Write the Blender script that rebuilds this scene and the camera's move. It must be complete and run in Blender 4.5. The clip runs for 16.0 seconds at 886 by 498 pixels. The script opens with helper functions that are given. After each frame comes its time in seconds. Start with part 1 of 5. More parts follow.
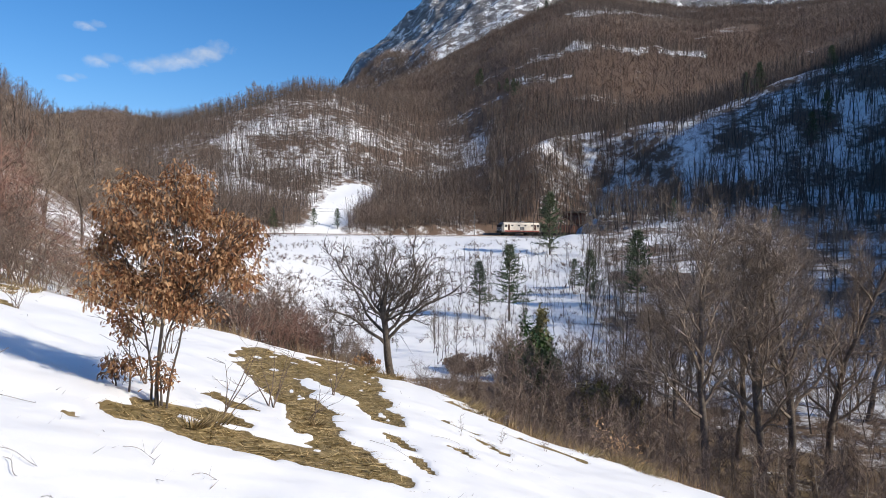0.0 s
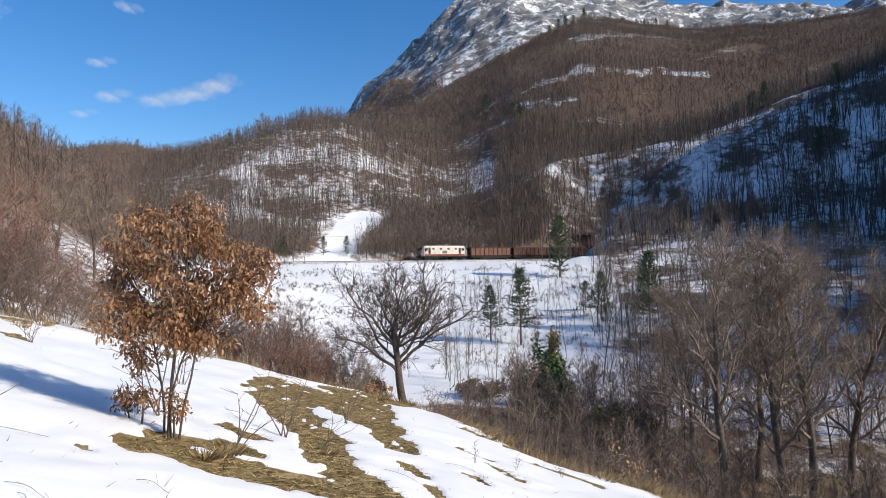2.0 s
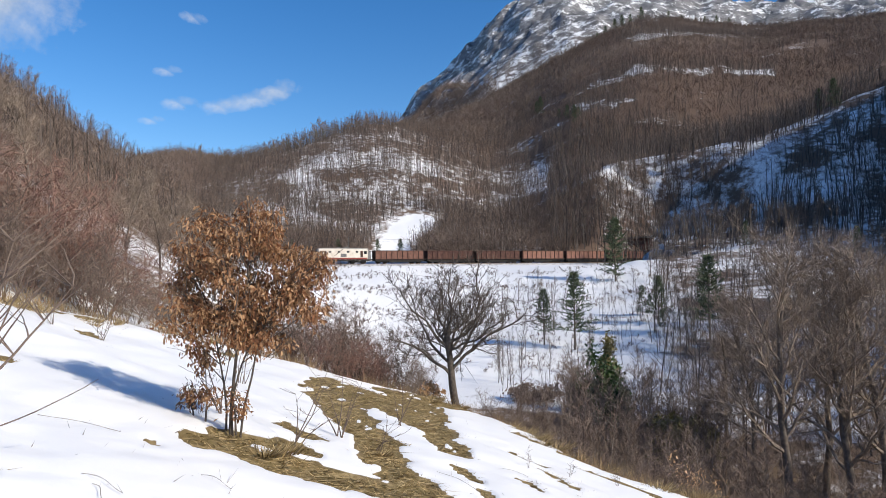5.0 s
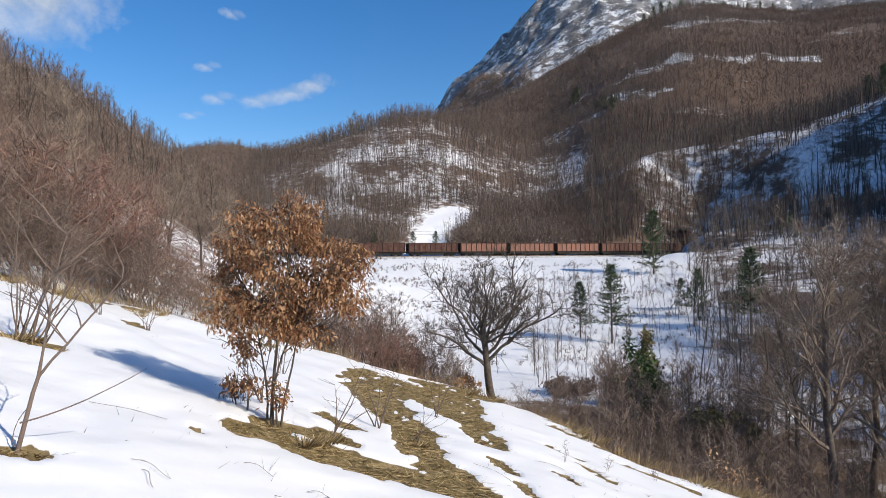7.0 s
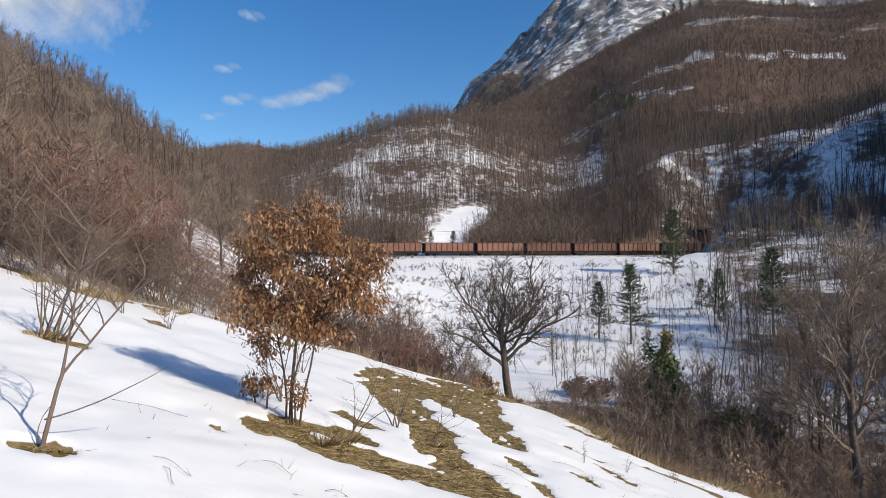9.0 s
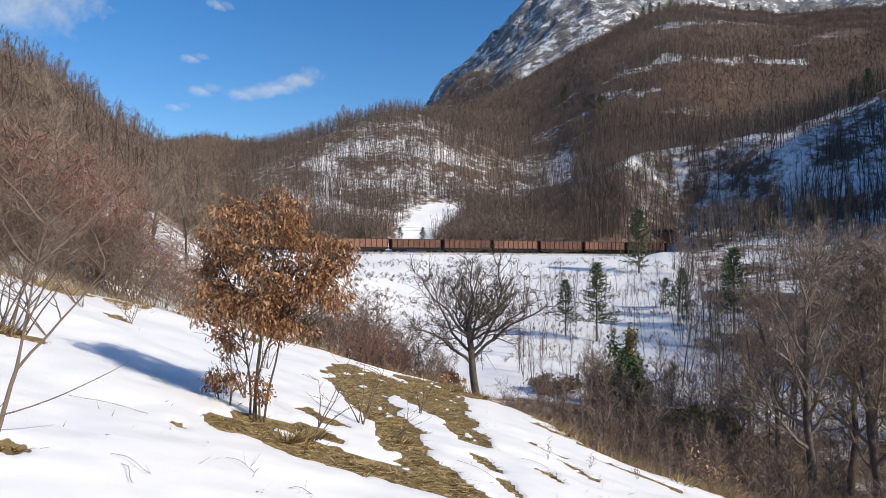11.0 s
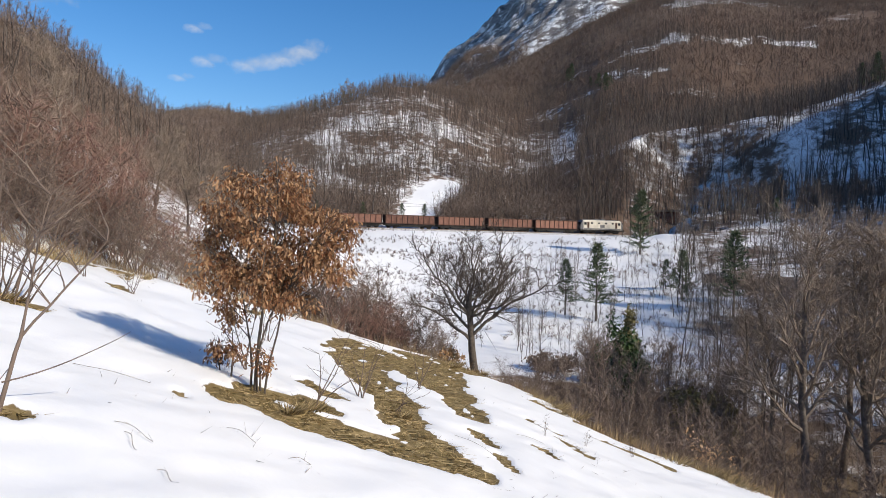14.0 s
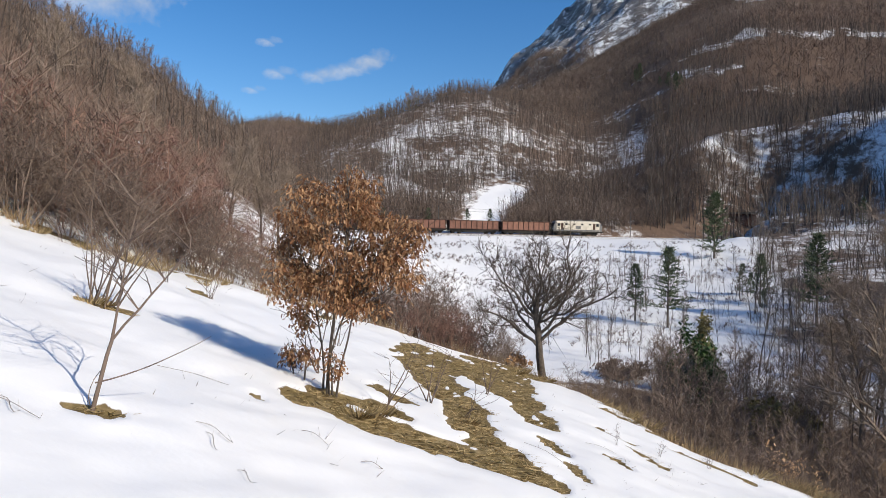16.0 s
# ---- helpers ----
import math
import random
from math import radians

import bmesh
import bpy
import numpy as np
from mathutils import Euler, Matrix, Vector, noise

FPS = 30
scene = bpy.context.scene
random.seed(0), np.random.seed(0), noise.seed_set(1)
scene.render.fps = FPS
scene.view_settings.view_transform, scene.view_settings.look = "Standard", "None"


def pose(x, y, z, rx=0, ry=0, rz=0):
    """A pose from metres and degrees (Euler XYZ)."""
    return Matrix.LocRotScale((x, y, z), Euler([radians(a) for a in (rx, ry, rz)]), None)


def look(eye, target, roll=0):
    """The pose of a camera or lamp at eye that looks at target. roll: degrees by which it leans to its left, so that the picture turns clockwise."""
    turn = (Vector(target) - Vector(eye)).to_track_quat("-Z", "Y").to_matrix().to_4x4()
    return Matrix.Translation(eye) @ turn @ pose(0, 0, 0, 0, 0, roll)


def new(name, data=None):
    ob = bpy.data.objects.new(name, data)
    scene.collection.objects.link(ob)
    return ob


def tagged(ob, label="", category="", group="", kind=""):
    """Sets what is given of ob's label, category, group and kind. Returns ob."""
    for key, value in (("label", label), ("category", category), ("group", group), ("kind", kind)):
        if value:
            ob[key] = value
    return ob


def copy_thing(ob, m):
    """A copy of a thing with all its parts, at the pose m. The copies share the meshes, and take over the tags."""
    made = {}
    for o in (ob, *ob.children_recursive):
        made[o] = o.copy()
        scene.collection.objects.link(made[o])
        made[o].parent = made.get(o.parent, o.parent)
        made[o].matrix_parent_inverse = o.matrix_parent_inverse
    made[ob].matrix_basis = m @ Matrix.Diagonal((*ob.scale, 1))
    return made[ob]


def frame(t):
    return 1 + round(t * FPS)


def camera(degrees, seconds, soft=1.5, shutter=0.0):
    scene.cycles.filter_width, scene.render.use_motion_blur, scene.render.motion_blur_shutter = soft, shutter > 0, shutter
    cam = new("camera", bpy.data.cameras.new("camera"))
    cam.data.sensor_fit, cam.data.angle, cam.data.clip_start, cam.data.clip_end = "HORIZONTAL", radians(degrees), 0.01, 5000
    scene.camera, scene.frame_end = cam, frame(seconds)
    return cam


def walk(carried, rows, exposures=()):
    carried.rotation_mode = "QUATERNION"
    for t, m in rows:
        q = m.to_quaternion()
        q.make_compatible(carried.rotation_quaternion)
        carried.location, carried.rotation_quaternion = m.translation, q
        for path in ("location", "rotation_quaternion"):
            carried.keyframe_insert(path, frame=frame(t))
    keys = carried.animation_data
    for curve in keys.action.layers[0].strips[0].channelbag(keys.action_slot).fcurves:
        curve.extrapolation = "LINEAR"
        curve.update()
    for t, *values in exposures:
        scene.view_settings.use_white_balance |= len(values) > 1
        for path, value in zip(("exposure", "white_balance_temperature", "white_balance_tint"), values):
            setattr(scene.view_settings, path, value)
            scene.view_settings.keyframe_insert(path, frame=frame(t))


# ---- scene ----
cam = camera(68.37, 16.0, soft=0.6)
PATH = [
    (0.0, pose(0.001, 0.001, -0.001, 90.00, 0.00, 0.00)),
    (0.5, pose(-0.001, 0.005, -0.009, 90.35, 0.49, 0.32)),
    (1.0, pose(0.004, 0.001, -0.006, 91.75, 1.14, 1.04)),
    (1.5, pose(-0.001, 0.001, -0.006, 92.28, 1.38, 0.95)),
    (2.0, pose(-0.006, -0.001, 0.000, 92.20, 1.26, 0.85)),
    (2.5, pose(-0.003, -0.009, -0.001, 92.13, 0.93, 0.86)),
    (3.0, pose(-0.004, -0.015, 0.002, 92.01, 0.79, 0.71)),
    (3.5, pose(-0.012, -0.016, -0.000, 92.52, 1.08, 2.24)),
    (4.0, pose(-0.010, -0.021, 0.005, 92.39, 1.08, 3.00)),
    (4.5, pose(-0.012, -0.030, 0.015, 92.57, 0.98, 4.43)),
    (7.0, pose(-0.039, -0.055, 0.024, 91.92, 0.73, 8.57)),
    (7.5, pose(-0.041, -0.044, 0.026, 91.72, 1.01, 12.53)),
    (8.0, pose(-0.084, -0.068, 0.033, 93.24, 0.95, 19.37)),
    (8.5, pose(-0.084, -0.062, 0.017, 92.46, 0.70, 16.03)),
    (9.0, pose(-0.045, -0.045, 0.024, 91.91, 0.63, 10.13)),
    (11.5, pose(-0.032, -0.040, 0.030, 91.39, -0.21, 7.12)),
    (12.0, pose(-0.033, -0.037, 0.033, 90.09, -0.46, 6.71)),
    (12.5, pose(-0.037, -0.043, 0.037, 89.78, -1.02, 7.02)),
    (13.0, pose(-0.038, -0.048, 0.031, 89.62, -1.11, 7.19)),
    (13.5, pose(-0.032, -0.055, 0.035, 89.80, -1.22, 7.51)),
    (14.0, pose(-0.037, -0.056, 0.028, 89.57, -1.22, 7.51)),
    (14.5, pose(-0.044, -0.054, 0.029, 89.52, -1.21, 8.69)),
    (15.0, pose(-0.048, -0.050, 0.028, 89.31, -0.96, 9.47)),
    (15.5, pose(-0.060, -0.044, 0.036, 89.98, -0.90, 11.14)),
    (16.0, pose(-0.073, -0.051, 0.032, 89.92, -0.86, 13.25)),
]
walk(cam, PATH, [(0.0, 0.13, 6650, 10), (4.5, 0.13, 6600, 10), (7.0, 0.07, 6650, 10), (8.0, -0.08, 6800, 10), (9.0, -0.03, 6800, 10), (11.5, 0.07, 6800, 10), (14.0, 0.06, 6800, 10), (16.0, 0.0, 6800, 10)])

# ---- world and sun ----
SUN = Vector((0.79, -0.34, 0.51)).normalized()
world = bpy.data.worlds.new("winter_sky")
scene.world = world
world.use_nodes = True
wn = world.node_tree
sky = wn.nodes.new("ShaderNodeTexSky")
sky.sky_type = "NISHITA"
sky.sun_disc = False
sky.sun_elevation = math.asin(SUN.z)
sky.sun_rotation = math.atan2(SUN.x, SUN.y)
sky.altitude = 600
sky.air_density = 1.0
sky.dust_density = 0.9
sky.ozone_density = 2.0
deep = wn.nodes.new("ShaderNodeHueSaturation")
deep.inputs["Saturation"].default_value = 1.38
deep.inputs["Hue"].default_value = 0.506
wn.links.new(sky.outputs[0], deep.inputs["Color"])
wn.links.new(deep.outputs[0], wn.nodes["Background"].inputs[0])
wn.nodes["Background"].inputs[1].default_value = 0.15
sun = new("sun", bpy.data.lights.new("sun", "SUN"))
sun.data.energy = 4.4
sun.data.angle = radians(0.53)
sun.data.color = (1.0, 0.94, 0.84)
sun.matrix_world = look(SUN * 50, (0, 0, 0))


# ---- materials ----
def material(name, build):
    m = bpy.data.materials.new(name)
    m.use_nodes = True
    nt = m.node_tree
    b = nt.nodes["Principled BSDF"]
    build(nt, b)
    return m


def noise_node(nt, scale, detail=4.0, rough=0.55, vec=None):
    n = nt.nodes.new("ShaderNodeTexNoise")
    n.inputs["Scale"].default_value = scale
    n.inputs["Detail"].default_value = detail
    n.inputs["Roughness"].default_value = rough
    if vec is None:
        vec = nt.nodes.new("ShaderNodeTexCoord").outputs["Object"]
    nt.links.new(vec, n.inputs["Vector"])
    return n.outputs["Fac"]


def ramp(nt, fac, stops):
    r = nt.nodes.new("ShaderNodeValToRGB")
    while len(r.color_ramp.elements) < len(stops):
        r.color_ramp.elements.new(0.5)
    for e, (p, c) in zip(r.color_ramp.elements, stops):
        e.position, e.color = p, (*c, 1)
    nt.links.new(fac, r.inputs[0])
    return r.outputs[0]


def mix(nt, fac, a, b, mode="MIX"):
    n = nt.nodes.new("ShaderNodeMix")
    n.data_type, n.blend_type = "RGBA", mode
    for sock, v in ((n.inputs["Factor"], fac), (n.inputs["A"], a), (n.inputs["B"], b)):
        if isinstance(v, (int, float)):
            sock.default_value = v
        elif isinstance(v, tuple):
            sock.default_value = (*v, 1)
        else:
            nt.links.new(v, sock)
    return n.outputs["Result"]


def calc(nt, op, a, b=0.0, clamp=False):
    n = nt.nodes.new("ShaderNodeMath")
    n.operation, n.use_clamp = op, clamp
    for sock, v in zip(n.inputs, (a, b)):
        if isinstance(v, (int, float)):
            sock.default_value = v
        else:
            nt.links.new(v, sock)
    return n.outputs[0]


def bump(nt, b, h, strength, dist):
    n = nt.nodes.new("ShaderNodeBump")
    n.inputs["Strength"].default_value = strength
    n.inputs["Distance"].default_value = dist
    nt.links.new(h, n.inputs["Height"])
    nt.links.new(n.outputs[0], b.inputs["Normal"])


def plain(name, dark, light, scale=8.0, rough=0.8, metal=0.0, relief=0.0, island=False, obj=False):
    def build(nt, b):
        f = noise_node(nt, scale, 5)
        if island:
            g = nt.nodes.new("ShaderNodeNewGeometry")
            f = mix(nt, 0.55, f, g.outputs["Random Per Island"])
        if obj:
            g = nt.nodes.new("ShaderNodeObjectInfo")
            f = mix(nt, 0.5, f, g.outputs["Random"])
        c = ramp(nt, f, [(0.25, dark), (0.75, light)])
        nt.links.new(c, b.inputs["Base Color"])
        b.inputs["Roughness"].default_value = rough
        b.inputs["Metallic"].default_value = metal
        b.inputs["Specular IOR Level"].default_value = 0.25
        if relief:
            bump(nt, b, noise_node(nt, scale * 4, 4), 0.5, relief)
    return material(name, build)


def ground_build(nt, b):
    at = nt.nodes.new("ShaderNodeAttribute")
    at.attribute_name = "cover"
    sep = nt.nodes.new("ShaderNodeSeparateColor")
    nt.links.new(at.outputs["Color"], sep.inputs[0])
    snow, grass, rock = sep.outputs[0], sep.outputs[1], sep.outputs[2]
    # snow lies where the cover exceeds patchy noise at three sizes
    n1 = noise_node(nt, 0.045, 3)
    n2 = noise_node(nt, 0.35, 5, 0.62)
    n3 = noise_node(nt, 3.0, 4)
    patch = calc(nt, "ADD", calc(nt, "MULTIPLY", n1, 0.35), calc(nt, "ADD", calc(nt, "MULTIPLY", n2, 0.45), calc(nt, "MULTIPLY", n3, 0.2)))
    crag = calc(nt, "ADD", calc(nt, "MULTIPLY", calc(nt, "SUBTRACT", noise_node(nt, 0.028, 15, 0.84), 0.5), 3.2), 0.5)
    patch = mix(nt, rock, patch, crag)
    cov = calc(nt, "MULTIPLY", calc(nt, "SUBTRACT", calc(nt, "ADD", patch, calc(nt, "MULTIPLY", snow, 0.8)), 0.88), 9.0, True)
    snow_col = mix(nt, noise_node(nt, 1.3, 5), (0.84, 0.84, 0.83), (0.90, 0.89, 0.87))
    litter = mix(nt, noise_node(nt, 0.8, 6, 0.7), (0.075, 0.048, 0.034), (0.20, 0.135, 0.095))
    straw = ramp(nt, noise_node(nt, 6.0, 6, 0.7), [(0.3, (0.09, 0.066, 0.027)), (0.5, (0.20, 0.145, 0.06)), (0.75, (0.42, 0.32, 0.17))])
    stone = ramp(nt, noise_node(nt, 0.05, 8, 0.72), [(0.35, (0.08, 0.08, 0.085)), (0.65, (0.30, 0.29, 0.285))])
    soil = mix(nt, grass, litter, straw)
    soil = mix(nt, rock, soil, stone)
    nt.links.new(mix(nt, cov, soil, snow_col), b.inputs["Base Color"])
    nt.links.new(calc(nt, "SUBTRACT", 0.92, calc(nt, "MULTIPLY", cov, 0.42)), b.inputs["Roughness"])
    b.inputs["Specular IOR Level"].default_value = 0.2
    h = calc(nt, "ADD", calc(nt, "MULTIPLY", noise_node(nt, 1.4, 5, 0.5), 0.9), calc(nt, "MULTIPLY", noise_node(nt, 30.0, 3), 0.03))
    h = calc(nt, "ADD", h, calc(nt, "MULTIPLY", calc(nt, "MULTIPLY", crag, rock), 160.0))
    bump(nt, b, h, 0.35, 0.10)


M_GROUND = material("snowy_ground", ground_build)
M_BARK = plain("grey_brown_bark", (0.048, 0.039, 0.032), (0.16, 0.13, 0.104), 14, 0.9, relief=0.01)
M_BARK_MID = plain("brown_grey_bark", (0.075, 0.06, 0.048), (0.23, 0.185, 0.15), 6, 0.9, relief=0.01)
M_BARK_FAR = plain("grey_bark", (0.05, 0.041, 0.035), (0.15, 0.125, 0.105), 0.6, 0.9, island=True)
M_TWIG_BROWN = plain("brown_twigs", (0.11, 0.080, 0.062), (0.29, 0.215, 0.17), 0.02, 0.9, island=True)
M_TWIG_DARK = plain("dark_brown_twigs", (0.085, 0.056, 0.044), (0.21, 0.15, 0.115), 0.02, 0.9, island=True)
M_TWIG_GREY = plain("grey_twigs", (0.13, 0.105, 0.086), (0.30, 0.25, 0.205), 0.3, 0.9, island=True)
M_TWIG_RED = plain("reddish_twigs", (0.14, 0.075, 0.06), (0.31, 0.185, 0.14), 0.5, 0.85, island=True)
M_TWIG_STRAW = plain("dry_stalks", (0.16, 0.10, 0.05), (0.38, 0.27, 0.15), 2, 0.9, island=True)
M_BARK_PALE = plain("pale_grey_bark", (0.14, 0.112, 0.088), (0.42, 0.33, 0.255), 5, 0.9, relief=0.01)
M_SHOOT = plain("brown_shoots", (0.085, 0.06, 0.048), (0.22, 0.165, 0.13), 3, 0.8, island=True)
M_LEAF_BROWN = plain("dry_oak_leaf", (0.21, 0.09, 0.04), (0.90, 0.61, 0.34), 2.5, 0.6, island=True, obj=True)
# dry leaves let some light through
_nt = M_LEAF_BROWN.node_tree
_p = _nt.nodes["Principled BSDF"]
_tr = _nt.nodes.new("ShaderNodeBsdfTranslucent")
_nt.links.new(_p.inputs["Base Color"].links[0].from_socket, _tr.inputs["Color"])
_mx = _nt.nodes.new("ShaderNodeMixShader")
_mx.inputs[0].default_value = 0.3
_nt.links.new(_p.outputs[0], _mx.inputs[1])
_nt.links.new(_tr.outputs[0], _mx.inputs[2])
_nt.links.new(_mx.outputs[0], _nt.nodes["Material Output"].inputs["Surface"])
M_NEEDLE = plain("pine_needles", (0.04, 0.062, 0.034), (0.13, 0.155, 0.08), 1.5, 0.7, island=True)
M_IVY = plain("ivy_leaves", (0.014, 0.036, 0.010), (0.055, 0.105, 0.028), 3, 0.45, island=True)
M_OLIVE = plain("olive_foliage", (0.12, 0.105, 0.04), (0.28, 0.23, 0.09), 3, 0.6, island=True)
M_STRAW = plain("dead_grass", (0.13, 0.092, 0.036), (0.60, 0.45, 0.24), 1.6, 0.85, island=True)
M_RUST = plain("rusty_steel", (0.065, 0.032, 0.025), (0.27, 0.135, 0.095), 1.7, 0.85, obj=True, relief=0.01)
M_RUST_AND_SHADE = plain("dark_rust_and_shade", (0.035, 0.02, 0.016), (0.10, 0.055, 0.04), 2.5, 0.85)
M_IRON = plain("black_iron", (0.012, 0.012, 0.012), (0.05, 0.045, 0.04), 4, 0.6, 0.5)
M_CREAM = plain("cream_paint", (0.56, 0.49, 0.40), (0.76, 0.70, 0.60), 0.8, 0.45, relief=0.002)
M_CREAM_OLD = plain("faded_yellow_paint", (0.47, 0.42, 0.33), (0.68, 0.62, 0.51), 0.9, 0.5)
M_MAROON = plain("maroon_paint", (0.16, 0.035, 0.03), (0.30, 0.07, 0.055), 1.2, 0.5)
M_GREY = plain("grey_paint", (0.10, 0.10, 0.10), (0.22, 0.21, 0.20), 2, 0.6)
M_GLASS = plain("dark_cab_glass", (0.01, 0.012, 0.015), (0.03, 0.035, 0.04), 3, 0.08)
M_STEEL = plain("rail_steel", (0.16, 0.11, 0.085), (0.30, 0.24, 0.20), 2, 0.5, 0.7)
M_BALLAST = plain("ballast_stone", (0.16, 0.15, 0.14), (0.66, 0.66, 0.68), 2.2, 0.95, relief=0.05)
M_WIRE = plain("copper_wire", (0.06, 0.05, 0.045), (0.12, 0.10, 0.09), 1, 0.5, 0.5)
M_ROOF = plain("dark_roof", (0.03, 0.027, 0.025), (0.09, 0.075, 0.065), 2, 0.8)
M_PLANK = plain("weathered_planks", (0.06, 0.048, 0.04), (0.17, 0.13, 0.10), 5, 0.9)
M_SNOW = plain("lying_snow", (0.78, 0.80, 0.84), (0.88, 0.88, 0.88), 2, 0.55, relief=0.01)
M_WHITE = plain("white_paint", (0.6, 0.6, 0.58), (0.82, 0.82, 0.80), 3, 0.5)


# black base; sunlit white and blue-grey of the cloud are emitted
def cloud_build(nt, b):
    tc = nt.nodes.new("ShaderNodeTexCoord").outputs["Object"]
    at = nt.nodes.new("ShaderNodeAttribute")
    at.attribute_name = "thick"
    n = noise_node(nt, 0.011, 8, 0.6, tc)
    a = calc(nt, "MULTIPLY", calc(nt, "SUBTRACT", calc(nt, "ADD", n, at.outputs["Fac"]), 0.88), 1.25, True)
    b.inputs["Base Color"].default_value = (0, 0, 0, 1)
    b.inputs["Roughness"].default_value = 1.0
    b.inputs["Specular IOR Level"].default_value = 0.0
    c = ramp(nt, noise_node(nt, 0.006, 5, 0.6, tc), [(0.35, (0.46, 0.56, 0.72)), (0.7, (0.86, 0.90, 0.96))])
    nt.links.new(c, b.inputs["Emission Color"])
    b.inputs["Emission Strength"].default_value = 0.85
    nt.links.new(a, b.inputs["Alpha"])


M_CLOUD = material("glowing_cloud", cloud_build)


# ---- mesh helpers ----
def np_mesh(name, V, polys, mats, mat_ids=None, smooth=False):
    """polys: a list of index arrays, one row a face."""
    me = bpy.data.meshes.new(name)
    V = np.asarray(V, np.float32)
    me.vertices.add(len(V))
    me.vertices.foreach_set("co", V.ravel())
    polys = [np.asarray(p, np.int32) for p in polys if len(p)]
    idx = np.concatenate([p.ravel() for p in polys])
    tot = np.concatenate([np.full(len(p), p.shape[1], np.int32) for p in polys])
    me.loops.add(len(idx))
    me.loops.foreach_set("vertex_index", idx)
    me.polygons.add(len(tot))
    me.polygons.foreach_set("loop_start", np.concatenate([[0], np.cumsum(tot)[:-1]]).astype(np.int32))
    if mat_ids is not None:
        me.polygons.foreach_set("material_index", np.asarray(mat_ids, np.int32))
    me.polygons.foreach_set("use_smooth", np.full(len(tot), smooth, bool))
    for m in mats:
        me.materials.append(m)
    me.update(calc_edges=True)
    return me


def child(name, me, parent, label="", at=None):
    ob = new(name, me)
    ob.parent = parent
    if at is not None:
        ob.matrix_basis = at
    if label:
        tagged(ob, label)
    return ob


def part(name, bm, mat, parent, label="", at=None):
    me = bpy.data.meshes.new(name)
    bm.to_mesh(me)
    bm.free()
    me.materials.append(mat)
    return child(name, me, parent, label, at)


def add_box(bm, x0, x1, y0, y1, z0, z1, bevel=0.0):
    m = Matrix.Translation(((x0 + x1) / 2, (y0 + y1) / 2, (z0 + z1) / 2)) @ Matrix.Diagonal((x1 - x0, y1 - y0, z1 - z0, 1))
    g = bmesh.ops.create_cube(bm, size=1, matrix=m)
    if bevel:
        es = list({e for v in g["verts"] for e in v.link_edges})
        bmesh.ops.bevel(bm, geom=es, offset=bevel, segments=2, affect="EDGES", profile=0.5)
    return bm


def box(x0, x1, y0, y1, z0, z1, bevel=0.0):
    return add_box(bmesh.new(), x0, x1, y0, y1, z0, z1, bevel)


def add_rod(bm, p, q, r0, r1=None, n=8):
    p, q = Vector(p), Vector(q)
    d = q - p
    m = Matrix.Translation((p + q) / 2) @ d.to_track_quat("Z", "Y").to_matrix().to_4x4()
    bmesh.ops.create_cone(bm, cap_ends=True, segments=n, radius1=r0, radius2=r0 if r1 is None else r1, depth=d.length, matrix=m)
    return bm


def rod(p, q, r0, r1=None, n=8):
    return add_rod(bmesh.new(), p, q, r0, r1, n)


def thing(name, at, label, category, group="", kind=""):
    ob = new(name)
    ob.matrix_basis = at
    return tagged(ob, label, category, group, kind)


# ---- the lie of the land ----
TRACK_0 = np.array((-47.5, 156.5))
TRACK_HEADING = 207.0
TRACK_U = np.array((math.cos(radians(TRACK_HEADING)), math.sin(radians(TRACK_HEADING))))
RAIL_Z = 3.9


def track_at(s):
    return TRACK_0 + TRACK_U * s


def near_plane(b, r):
    a = np.radians(b)
    return -1.65 + r * (0.305 * np.sin(a) - 0.145 * np.cos(a))


